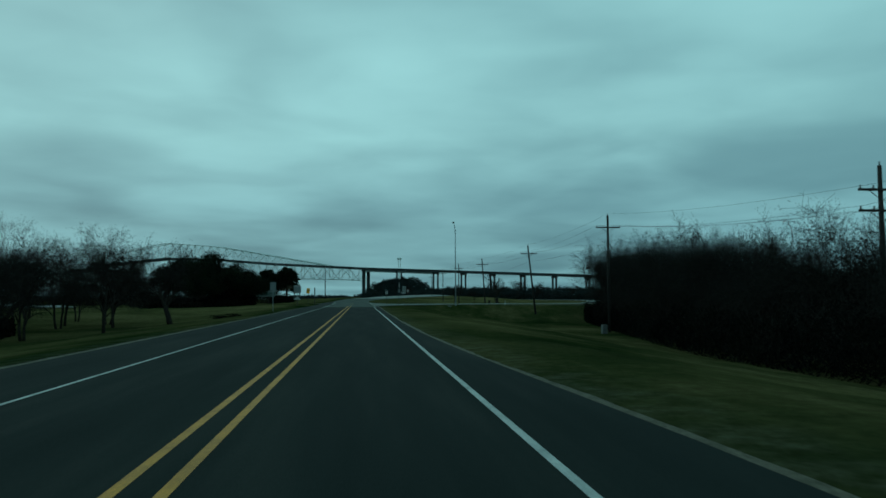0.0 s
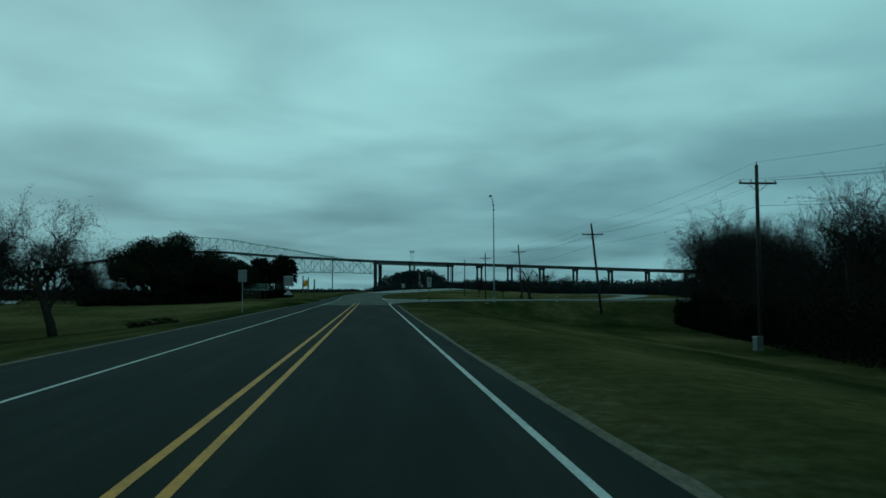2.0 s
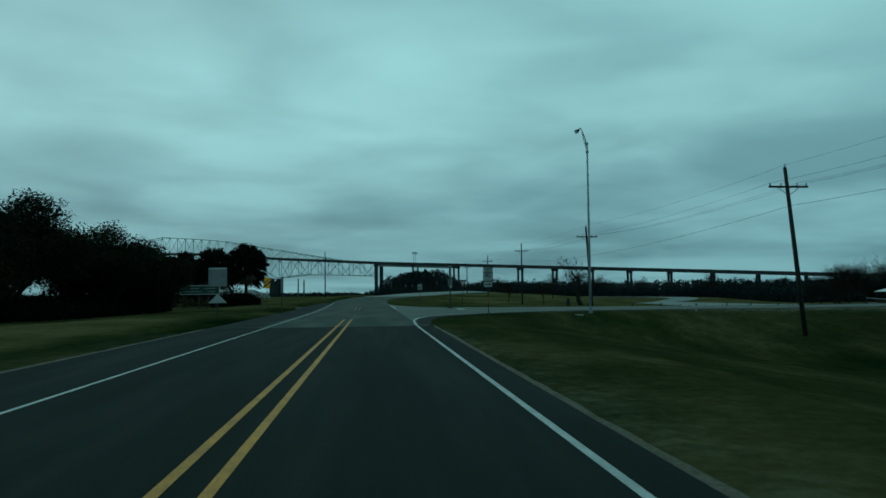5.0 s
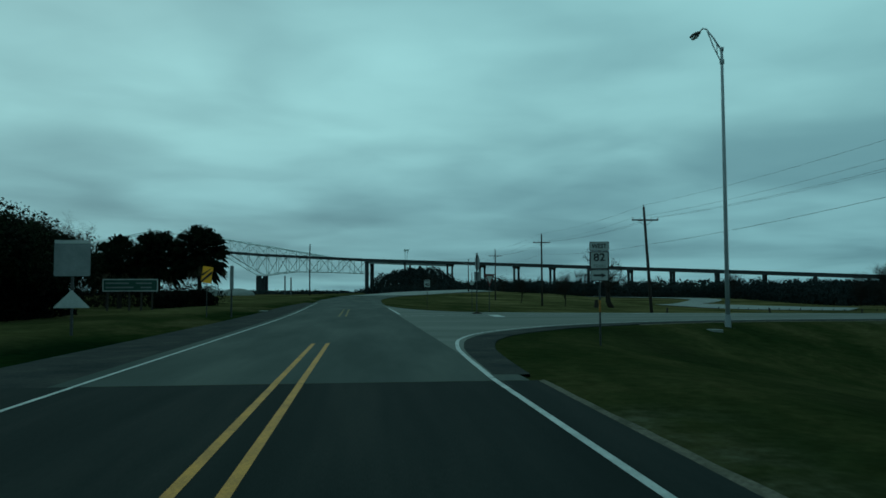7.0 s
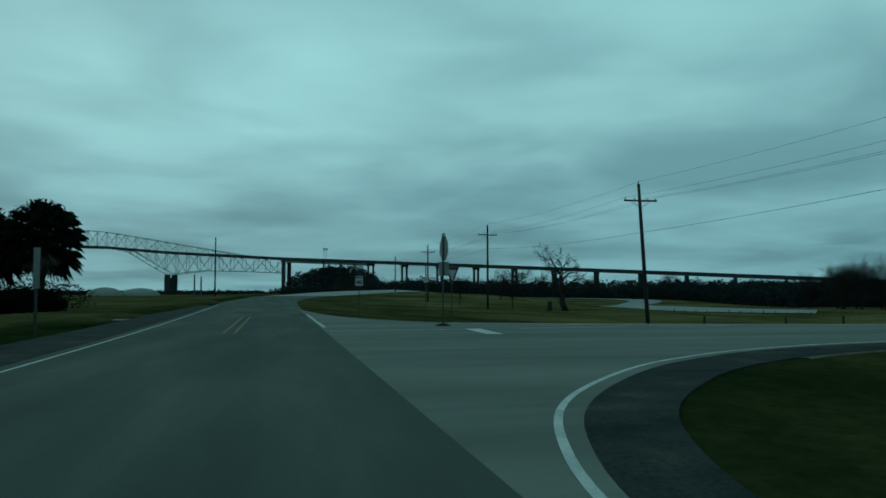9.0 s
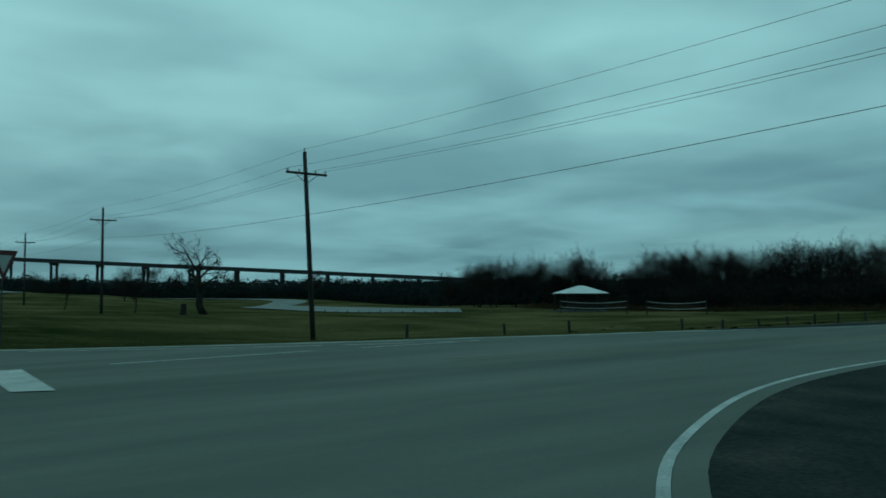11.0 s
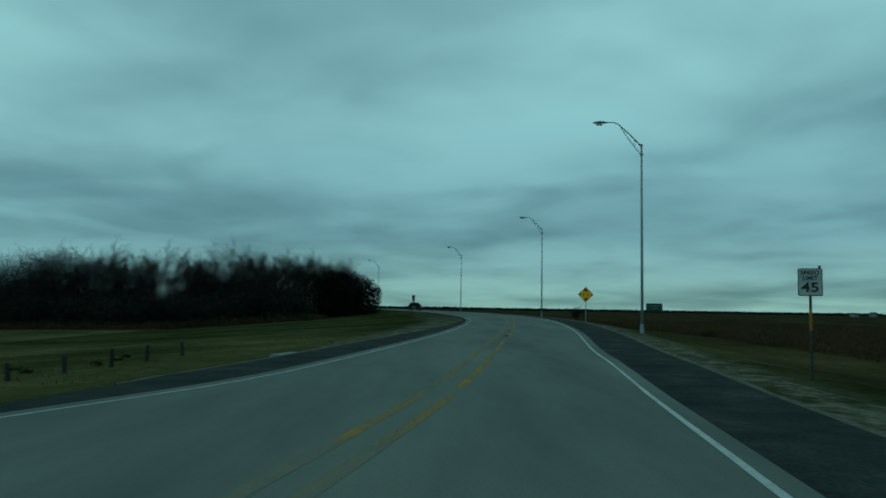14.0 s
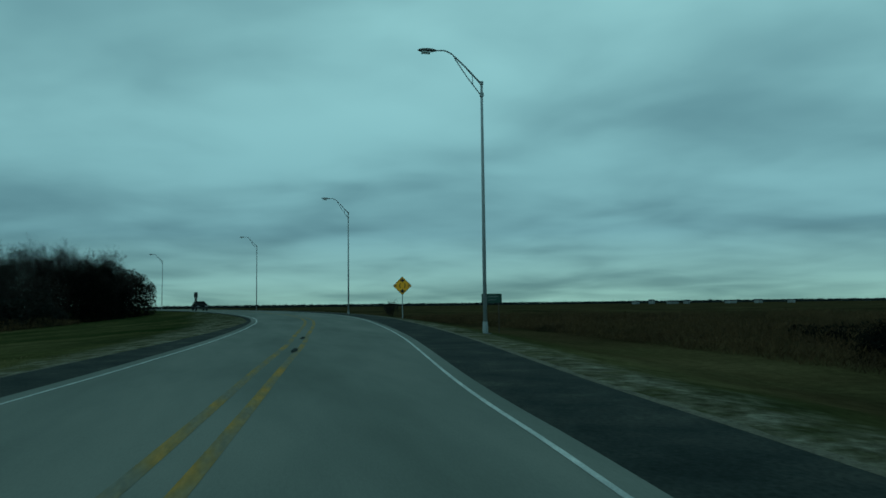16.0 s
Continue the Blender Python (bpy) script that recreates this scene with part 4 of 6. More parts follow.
# signs on the left verge
z0 = land_z(-10.75, 97)
t = thing("road_sign", pose(-10.75, 97, z0, 0, 0, 184), "bare aluminium back of a rectangular road sign", "road sign")
sign_post(t, 3.3 - z0, y=-0.045)
part("sign_plate", plate(0.70, 0.68, 2.68 - z0), M_SIGNBACK, t)
part("upper_plate", plate(0.70, 0.33, 3.2 - z0), M_SIGNBACK, t)
z0 = land_z(-10.42, 129.1)
t = thing("road_sign", pose(-10.42, 129.1, z0, 0, 0, 182), "grey back of a large road sign over a triangular plate", "road sign")
sign_post(t, 3.35 - z0, r=0.05, material=M_DARKSTEEL, y=-0.055)
part("sign_plate", plate(1.18, 1.1, 2.72 - z0), M_SIGNBACK, t)
part("top_plate", plate(1.18, 0.12, 3.34 - z0, 0.0, 0.02), M_SIGNWHITE, t)
part("triangular_plate", Geo().prism([(-0.6, 1.09 - z0), (0.6, 1.09 - z0), (0.0, 1.70 - z0)], -0.005, 0.005), M_SIGNWHITE, t)
z0 = land_z(-10.1, 150.3)
t = thing("object_marker", pose(-10.1, 150.3, z0, 0, 0, facing(-10.1, 150.3, -4, 115)), "yellow object marker with black slanted stripes", "road sign")
sign_post(t, 3.1 - z0, material=M_DARKSTEEL)
m_tilt = Matrix.Translation((0, 0, 2.68 - z0)) @ Matrix.Rotation(radians(8), 4, "Y")
a = part("sign_plate", Geo().box(-0.3, -0.006, -0.5, 0.3, 0.0, 0.5, m_tilt), M_SIGNYELLOW, t)
for c in (-0.34, 0.06):
    part("stripe", Geo().prism([(-0.28, c - 0.22), (0.28, c + 0.42), (0.28, min(c + 0.62, 0.49)), (-0.28, c - 0.02)], -0.012, -0.008, m_tilt), M_SIGNBLACK, a)
z0 = land_z(-9.0, 152.6)
t = thing("marker_post", pose(-9.0, 152.6, z0), "dark post with a narrow pale plate beside the shrubs", "post")
part("post", Geo().tube([(0, 0, -0.3), (0, 0, 3.3 - z0)], 0.06, 8), M_DARKSTEEL, t)
part("sign_plate", Geo().box(-0.10, -0.075, 1.75 - z0, 0.14, -0.065, 3.3 - z0), M_SIGNBACK, t, "narrow pale plate seen nearly edge-on")

# green guide sign before the palms
z0 = land_z(-20.9, 172.0)
t = thing("guide_sign", pose(-20.9, 172.0, z0, 0, 0, facing(-20.9, 172.0, -12, 100)), "weathered green guide sign with white border on posts", "road sign")
for x in (-1.9, -0.1, 0.9, 1.8):
    part("post", Geo().box(x - 0.07, 0.02, -0.4, x + 0.07, 0.16, 2.6 - z0), M_POST, t)
rim = part("sign_plate", plate(4.6, 1.1, 2.24 - z0, 0, 0.08), M_SIGNWHITE, t)
part("face", plate(4.40, 0.92, 2.24 - z0, -0.01, 0.06, 0.004), M_SIGNGREEN, rim)
for x, w, dz in ((-1.1, 1.9, 0.2), (1.1, 1.3, 0.2), (-0.9, 2.3, -0.17), (1.3, 0.9, -0.17)):
    part("text_bar", Geo().box(x - w / 2, -0.02, 2.15 - z0 + dz, x + w / 2, -0.015, 2.27 - z0 + dz), M_SIGNBACK, rim)

# signs on the far corner of the junction
z0 = land_z(7.55, 156.2)
z0 = max(z0, 0.0)
t = thing("route_sign", pose(7.55, 156.3, z0 + 0.01, 0, 0, 98), "grey backs of an octagonal and a square sign on one post", "road sign")
sign_post(t, 4.2 - z0, r=0.035, material=M_DARKSTEEL)
octagon = [(0.62 * math.cos(radians(22.5 + 45 * k)), 3.62 - z0 + 0.62 * math.sin(radians(22.5 + 45 * k))) for k in range(8)]
part("octagonal_plate", Geo().prism(octagon, -0.006, 0.006), M_SIGNBACK, t)
part("cap_plate", plate(0.5, 0.16, 4.26 - z0, 0.02, 0.02), M_SIGNWHITE, t, "small pale plate above the octagon")
turned = Matrix.Rotation(radians(20), 4, "Z")
part("square_plate", Geo().box(-0.37, -0.005, 2.34 - z0, 0.37, 0.005, 3.0 - z0, turned), M_SIGNBACK, t)
part("base_mound", Geo().tube([(0, 0.045, 0.0), (0, 0.045, 0.06), (0, 0.045, 0.13)], [0.40, 0.28, 0.05], 12), M_BARK, t, "low dirt mound round the post")
z0 = land_z(9.8, 164.6)
t = thing("yield_sign", pose(9.8, 164.6, z0, 0, 0, facing(9.8, 164.6, 3, 128) + 48), "red and white yield sign on a steel post", "road sign")
sign_post(t, 3.0 - z0, material=M_DARKSTEEL)
zc = 2.58 - z0
rim = part("sign_plate", Geo().prism([(0, zc - 0.62), (0.62, zc + 0.45), (-0.62, zc + 0.45)], -0.005, 0.005), M_SIGNRED, t)
part("face", Geo().prism([(0, zc - 0.34), (0.35, zc + 0.28), (-0.35, zc + 0.28)], -0.013, -0.008), M_SIGNWHITE, rim)
z0 = land_z(5.75, 178.1)
t = thing("speed_limit_sign", pose(5.75, 178.1, z0, 0, 0, facing(5.75, 178.1, 1, 125)), "small white speed sign across the junction", "road sign")
sign_post(t, 2.8 - z0, material=M_RUST)
a = framed("sign_plate", 0.60, 0.76, 2.40 - z0, t, M_SIGNWHITE, M_SIGNBLACK)
part("text_bar", Geo().box(-0.24, -0.016, 2.62 - z0, 0.24, -0.012, 2.69 - z0), M_SIGNBLACK, a)
lettering("numerals", "40", 0.38, M_SIGNBLACK, a, 0, -0.013, 2.28 - z0, width=0.46)
z0 = land_z(8.6, 166.5)
t = thing("road_sign", pose(8.6, 166.5, z0, 0, 0, facing(8.6, 166.5, 3, 128)), "thin dark sign post on the grass corner", "road sign")
sign_post(t, 3.2 - z0, material=M_DARKSTEEL)
part("sign_plate", plate(0.3, 0.3, 2.3 - z0), M_SIGNWHITE, t)


# ---- the high bridge ----
BR_O, BR_D = Vector((5.0, 800.0, 0.0)), Vector((-0.8, 0.6, 0.0))  # s runs to the north-west, into the truss spans


def deck_z(s):
    return float(np.interp(s, [-560, -300, 0, 131, 215, 300, 385, 469, 600, 760, 1000], [2.0, 15.2, 30.0, 38.2, 45.4, 49.0, 45.4, 38.2, 30.0, 20.0, 6.0]))


def br(s, side, z):
    n = Vector((BR_D.y, -BR_D.x, 0))
    return tuple(BR_O + BR_D * s + n * side + Vector((0, 0, z)))


bridge = thing("bridge", Matrix.Identity(4), "long high steel truss bridge with concrete approach piers", "bridge")


def bar(g, a, b, r):
    return g.tube([a, b], r, 4)


def deck_run(s0, s1, n, name, depth):
    ss = np.linspace(s0, s1, n + 1)
    for part_name, lo, hi, w, material in ((name, -depth, -0.004, 5.5, M_DECK), ("parapet", 0.0, 1.0, 5.8, M_DECK)):
        g = Geo()
        g.add([br(s, e, deck_z(s) + dz) for s in ss for dz, e in ((lo, -w), (lo, w), (hi, w), (hi, -w))],
              [(i * 4 + k, i * 4 + (k + 1) % 4, i * 4 + 4 + (k + 1) % 4, i * 4 + 4 + k) for i in range(n) for k in range(4)] + [(3, 2, 1, 0), tuple(4 * n + k for k in range(4))])
        part(part_name, g, material, bridge)


deck_run(-520, 0, 40, "approach_deck", 1.6)
deck_run(0, 600, 48, "truss_deck", 1.6)
deck_run(600, 960, 24, "approach_deck", 1.6)
for s0, s1 in ((-84, -41), (-41, 0)):
    ss = np.linspace(s0 + 1.0, s1 - 1.0, 9)
    g = Geo()
    g.add([br(s, e, deck_z(s) + dz) for s in ss for dz, e in ((-3.4, -4.2), (-3.4, 4.2), (-1.604, 4.2), (-1.604, -4.2))],
          [(i * 4 + k, i * 4 + (k + 1) % 4, i * 4 + 4 + (k + 1) % 4, i * 4 + 4 + k) for i in range(8) for k in range(4)] + [(3, 2, 1, 0), (32, 33, 34, 35)])
    part("girder", g, M_GIRDER, bridge, "pale grey deck girder")


def pier(s, wide=1.6):
    g = Geo()
    z1 = deck_z(s) - 1.8
    for side in (-4.0, 4.0):
        x, y, _ = br(s, side, 0)
        g.box(x - wide / 2, y - wide / 2, -3, x + wide / 2, y + wide / 2, z1)
    a, b = br(s, -5.4, z1 - 1.4), br(s, 5.4, z1 - 1.4)
    m = Matrix.Translation(Vector(br(s, 0, z1 - 0.6))) @ Matrix.Rotation(math.atan2(BR_D.y, BR_D.x), 4, "Z")
    g.box(-wide / 2, -5.5, -0.9, wide / 2, 5.5, 0.9, m)
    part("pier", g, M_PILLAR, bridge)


for s in (0, -41, -84, -115, -146, -177, -208, -239, -270, -301, -332, -363, -394, -425, -456, 600, 641, 684, 715, 746, 777, 808, 839):
    pier(s, 3.4 if s in (0, 600) else 1.5)
for s in (131, 469):
    g = Geo()
    for side in (-4.6, 4.6):
        x, y, _ = br(s, side, 0)
        g.box(x - 2.4, y - 2.4, -3, x + 2.4, y + 2.4, 17.5)
    x, y, _ = br(s, 0, 0)
    g.box(x - 2.6, y - 2.6, 1, x + 2.6, y + 2.6, 15)
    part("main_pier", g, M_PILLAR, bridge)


def upper(s):
    q = s if s <= 300 else 600 - s
    return deck_z(s) + float(np.interp(q, [40, 131, 215, 300], [0.3, 9.0, 15.0, 18.5]))


def lower(s):
    q = s if s <= 300 else 600 - s
    return float(np.interp(q, [0, 45, 90, 118, 131, 146, 162, 185], [17.5, 19.5, 20.8, 18.6, 17.5, 23.5, 31.0, deck_z(185) - 1.5])) if q < 185 else deck_z(s) - 1.5


for side, name in ((-5.2, "truss"), (5.2, "truss")):
    g = Geo()
    step = 600 / 46
    nodes = [i * step for i in range(47)]
    for i, (u, v) in enumerate(zip(nodes[:-1], nodes[1:])):
        q = 300 - abs(300 - (u + v) / 2)
        if q < 190:
            bar(g, br(u, side, lower(u)), br(v, side, lower(v)), 0.45)
            bar(g, br(u, side, lower(u)), br(u, side, deck_z(u) - 1), 0.3)
            bar(g, br(u, side, lower(u) if i % 2 else deck_z(u) - 1), br(v, side, deck_z(v) - 1 if i % 2 else lower(v)), 0.32)
        if q > 42:
            bar(g, br(u, side, upper(u)), br(v, side, upper(v)), 0.45)
            bar(g, br(u, side, deck_z(u)), br(u, side, upper(u)), 0.26)
            bar(g, br(u, side, upper(u) if i % 2 else deck_z(u)), br(v, side, deck_z(v) if i % 2 else upper(v)), 0.3)
    part(name, g, M_TRUSS, bridge)
g = Geo()
for i in range(5, 42):
    s = i * 600 / 46
    if upper(s) - deck_z(s) > 6.5:
        bar(g, br(s, -5.2, upper(s)), br(s, 5.2, upper(s)), 0.25)
part("cross_bracing", g, M_TRUSS, bridge)

# lattice power tower beyond the road
t = thing("transmission_tower", pose(50, 1014, -0.4), "tall thin lattice power tower in the distance", "power tower")
g = Geo()
for sx in (-1, 1):
    for sy in (-1, 1):
        bar(g, (sx * 3.0, sy * 3.0, -1), (sx * 1.0, sy * 1.0, 38), 0.3)
        bar(g, (sx * 1.0, sy * 1.0, 38), (sx * 1.6, sy * 1.6, 52), 0.3)
for k in range(12):
    w0, w1 = 3.0 - k * 0.165, 3.0 - (k + 1) * 0.165
    for sy in (-1, 1):
        bar(g, (-w0, sy * w0, k * 3.2), (w1, sy * w1, (k + 1) * 3.2), 0.2)
        bar(g, (w0, sy * w0, k * 3.2), (-w1, sy * w1, (k + 1) * 3.2), 0.2)
part("lattice", g, M_TRUSS, t)
part("platform", Geo().box(-3, -2.4, 49.5, 3, 2.4, 51.5), M_TRUSS, t)


# ---- bare and leafy trees ----
def branches(seed, height, spread, fork=(6, 5, 4, 4), lean=0.0, trunk_r=None, start=0.28, droop=0.0, stems=1, gnarl=0.18, twig_r=0.012):
    """A leafless tree: trunk and limbs in one mesh, its fine twigs in another."""
    rnd = random.Random(seed)
    wood, twig, tips = Geo(), Geo(), []
    r0 = trunk_r or height * 0.018

    def grow(p, d, length, r, level):
        steps = 4 if level == 0 else 3 if level < 3 else 2
        pts, rad = [p], [r]
        end_r = r * (0.45 if level == 0 else 0.4)
        for k in range(steps):
            d = (d + Vector((rnd.uniform(-1, 1), rnd.uniform(-1, 1), rnd.uniform(-0.6, 0.8) - droop * level)) * gnarl * (1.0 if level < 2 else 0.55)).normalized()
            p = p + d * (length / steps)
            pts.append(p)
            rad.append(r + (end_r - r) * (k + 1) / steps)
        (wood if level < 3 else twig).tube(pts, [max(q, twig_r) for q in rad], 7 if level == 0 else 5 if level < 2 else 3, level == 0)
        if level >= len(fork) - 1:
            tips.extend(pts[1:])
        if level >= len(fork):
            return
        for k in range(fork[level]):
            s = start + (1 - start) * (k + rnd.random()) / fork[level] if level == 0 else 0.2 + 0.8 * (k + rnd.random()) / fork[level]
            i = min(int(s * steps), steps - 1)
            q = pts[i].lerp(pts[i + 1], s * steps - i)
            axis = (pts[i + 1] - pts[i]).normalized()
            a = rnd.uniform(0, 6.283)
            side = axis.cross(Vector((math.cos(a), math.sin(a), 0.3)))
            if side.length < 0.1:
                side = Vector((1, 0, 0))
            side.normalize()
            open_ = rnd.uniform(0.5, 1.0) * spread
            nd = (axis * (1 - 0.45 * open_) + side * open_ + Vector((0, 0, 0.26))).normalized()
            grow(q, nd, length * rnd.uniform(0.5, 0.74) * (1.0 if level else 1.0), rad[i] * rnd.uniform(0.45, 0.62), level + 1)

    for k in range(stems):
        a = rnd.uniform(0, 6.283)
        tilt = 0.35 if stems > 1 else 0.0
        grow(Vector((tilt * math.cos(a), tilt * math.sin(a), -0.2)), Vector((lean + tilt * math.cos(a), tilt * math.sin(a), 1)).normalized(), height * 0.58, r0 * rnd.uniform(0.8, 1.1), 0)
    return wood, twig, tips


def quads(name, c, long, wide, material, seed, up=0.0, smooth=False):
    """One mesh of many small four-cornered sprays at centres c, of half-length long and half-width wide."""
    r = np.random.RandomState(seed)
    n = len(c)
    a = r.normal(size=(n, 3))
    a /= np.linalg.norm(a, axis=1)[:, None]
    a[:, 2] = a[:, 2] * (1 - min(up, 0.9)) + up * 2.0
    a /= np.linalg.norm(a, axis=1)[:, None]
    b = np.cross(a, r.normal(size=(n, 3)))
    b /= np.linalg.norm(b, axis=1)[:, None]
    s = r.uniform(0.5, 1.5, (n, 1))
    v = np.stack([c - a * s * long, c + b * s * wide, c + a * s * long, c - b * s * wide], 1).reshape(-1, 3)
    me = bpy.data.meshes.new(name)
    me.vertices.add(4 * n)
    me.vertices.foreach_set("co", v.astype(np.float32).ravel())
    me.loops.add(4 * n)
    me.loops.foreach_set("vertex_index", np.arange(4 * n, dtype=np.int32))
    me.polygons.add(n)
    me.polygons.foreach_set("loop_start", np.arange(0, 4 * n, 4, dtype=np.int32))
    me.materials.append(material)
    me.update(calc_edges=True)
    return me


def bare_tree(name, seed, height, spread, label, group="", mat=None, haze=9000, **kw):
    w, c, tips = branches(seed, height, spread, **kw)
    t = thing(name, Matrix.Identity(4), label, "tree", group)
    part("trunk", w, mat or M_BARK, t, smooth=True)
    part("crown", c, M_TWIG, t)
    r = np.random.RandomState(seed)
    ends = np.array([tuple(p) for p in tips])
    ends = ends[r.randint(0, len(ends), haze)] + r.normal(size=(haze, 3)) * 0.2
    new("outer_crown", quads("outer_crown", ends, 0.14, 0.009, M_ROWTWIG, seed, 0.25)).parent = t
    return t


def plant(t, x, y, scale=1.0, turn=0.0, first=False, sink=0.0):
    m = Matrix.Translation((x, y, land_z(x, y) - sink)) @ Matrix.Rotation(radians(turn), 4, "Z")
    if first:
        t.matrix_world = m
        t.scale = (scale, scale, scale)
        return t
    c = copy_thing(t, m)
    c.scale = (scale, scale, scale)
    return c


def clump_points(r, centre, radius, n, squash=0.8, shell=0.5):
    d = r.normal(size=(n, 3))
    d /= np.linalg.norm(d, axis=1)[:, None]
    k = radius * (shell + (1 - shell) * r.rand(n, 1)) * (1 + 0.22 * ripple(d[:, :1] * 3 + centre[0], d[:, 1:2] * 3 + d[:, 2:] * 2))
    return np.array(centre) + d * k * np.array([1, 1, squash])


def live_oak(seed, height, width, label, n=9000, low=0.30, size=0.115):
    rnd = random.Random(seed)
    t = thing("live_oak", Matrix.Identity(4), label, "tree", "live oaks")
    r = np.random.RandomState(seed)
    leaf = []
    for k in range(3):
        a = k * 2.1 + rnd.random()
        wood = Geo()
        wood.tube([(0.3 * math.cos(a), 0.3 * math.sin(a), -0.3), (0.7 * math.cos(a), 0.7 * math.sin(a), height * 0.2), (width * 0.22 * math.cos(a), width * 0.22 * math.sin(a), height * 0.45),
                   (width * 0.36 * math.cos(a), width * 0.36 * math.sin(a), height * 0.62)], [0.34, 0.26, 0.18, 0.08], 8)
        part("trunk", wood, M_BARK, t, smooth=True)
        for j in range(4):
            b = a + rnd.uniform(-0.9, 0.9)
            limb = Geo().tube([(width * 0.15 * math.cos(a), width * 0.15 * math.sin(a), height * 0.36), (width * 0.34 * math.cos(b), width * 0.34 * math.sin(b), height * rnd.uniform(0.45, 0.8))], [0.12, 0.04], 6)
            part("limb", limb, M_BARK, t, smooth=True)
    clumps = 34
    for k in range(clumps):
        a, rr = rnd.uniform(0, 6.283), math.sqrt(rnd.random()) * width * 0.42
        top = height * (1 - 0.42 * (rr / (width * 0.5)) ** 2)
        z = rnd.uniform(height * (low + 0.12), top - height * 0.1)
        leaf.append(clump_points(r, (math.cos(a) * rr, math.sin(a) * rr, z), rnd.uniform(0.12, 0.2) * width, n // clumps, 0.75, 0.3))
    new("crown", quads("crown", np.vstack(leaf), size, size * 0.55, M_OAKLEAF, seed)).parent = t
    return t


def cabbage_palm(seed, height, head, label):
    rnd = random.Random(seed)
    t = thing("palm_tree", Matrix.Identity(4), label, "palm", "palms by the road")
    hz = height - head * 0.75
    bend = rnd.uniform(-0.35, 0.35)
    part("trunk", Geo().tube([(0, 0, -0.3), (bend * 0.3, 0.05, hz * 0.4), (bend * 0.8, 0.1, hz * 0.8), (bend, 0.1, hz)], [0.30, 0.22, 0.26, 0.30], 10), M_BARK, t)
    top = Vector((bend, 0.1, hz))
    leaf, dead = Geo(), Geo()
    for k in range(150):
        el = math.asin(rnd.uniform(-0.75, 0.98))
        az = rnd.uniform(0, 6.283)
        d = Vector((math.cos(az) * math.cos(el), math.sin(az) * math.cos(el), math.sin(el)))
        g = dead if el < -0.45 and rnd.random() < 0.4 else leaf
        stem = head * rnd.uniform(0.45, 0.6)
        tip = top + d * stem + Vector((0, 0, -0.12 * head * (1 - math.sin(el))))
        g.tube([top, tip], [0.03, 0.02], 3, False)
        side = d.cross(Vector((0, 0, 1)))
        side = side.normalized() if side.length > 0.05 else Vector((1, 0, 0))
        up = side.cross(d)
        for j in range(15):
            a = (j - 7) / 7 * 1.35
            bl = head * rnd.uniform(0.28, 0.42) * (1 - 0.25 * abs(a))
            bd = (d * math.cos(a) + side * math.sin(a) + up * rnd.uniform(-0.12, 0.12)).normalized()
            wv = bd.cross(up).normalized() * 0.075
            end = tip + bd * bl + Vector((0, 0, -0.38 * bl))
            g.add([tip - wv, tip + wv, tip + bd * bl * 0.6 + wv * 1.2, end, tip + bd * bl * 0.6 - wv * 1.2], [(0, 1, 2, 3, 4)])
    r = np.random.RandomState(seed)
    heart = np.vstack([clump_points(r, (top.x, top.y, top.z + 0.05 * head), head * 0.72, 2600, 0.92, 0.45)])
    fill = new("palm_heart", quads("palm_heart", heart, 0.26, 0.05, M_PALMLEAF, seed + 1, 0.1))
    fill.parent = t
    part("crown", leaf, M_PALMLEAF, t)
    part("dry_fronds", dead, M_PALMDEAD, t, "dry brown hanging fronds")
    return t


def belt(name, line, depth, height, n, size, material, label, category="woods", ragg=0.5, seed=5, slim=0.45, up=0.25, thin=1.25, front=0.62, freq=1.0):
    """Massed brush along a line, to its left: many small sprays, thick inside, ragged above."""
    r = np.random.RandomState(seed)
    pts = even(spline(line, 6), 200)
    t = np.gradient(pts, axis=0)
    t /= np.linalg.norm(t, axis=1)[:, None]
    zs = land_zs(pts)
    u = r.rand(n) * 199.99
    i = u.astype(int)
    p = pts[i] + (pts[i + 1] - pts[i]) * (u - i)[:, None]
    off = depth * r.rand(n) ** 1.4
    x, y = p[:, 0] - t[i, 1] * off, p[:, 1] + t[i, 0] * off
    k = freq * 14.0 / max(height, 4.0)
    top = height * (1 - ragg * 0.45 + ragg * 0.5 * ripple(x * 0.22 * k, y * 0.22 * k, seed) + ragg * 0.28 * ripple(x * 0.8 * k, y * 0.8 * k, seed + 2.0))
    top *= np.minimum(1.0, front + off / depth)
    ends = np.minimum(np.minimum(u, 200 - u) / 8.0, 1.0)
    top *= 0.7 + 0.3 * np.sqrt(ends)
    z = zs[i] + top * (1 - r.rand(n) ** thin)
    return tagged(new(name, quads(name, np.c_[x, y, z], size, size * slim, material, seed + 50, up)), label, category, kind="stuff")


rnd = random.Random(11)
# leafless trees: four grown once, then set along the thickets
kinds = [
    bare_tree("bare_tree", 21, 9.0, 1.05, "leafless grey-brown winter tree with fine twigs", "winter trees", fork=(8, 6, 5, 5), twig_r=0.007),
    bare_tree("bare_tree", 22, 8.0, 1.1, "leafless grey-brown winter tree with fine twigs", "winter trees", fork=(6, 6, 5, 4), stems=2, start=0.2, twig_r=0.007),
    bare_tree("bare_tree", 23, 10.0, 0.95, "leafless grey-brown winter tree with fine twigs", "winter trees", fork=(8, 6, 5, 5), start=0.35, twig_r=0.007),
    bare_tree("bare_tree", 24, 7.0, 1.15, "leafless grey-brown winter tree with fine twigs", "winter trees", fork=(5, 6, 5, 4), stems=3, start=0.15, twig_r=0.007),
]
used = set()


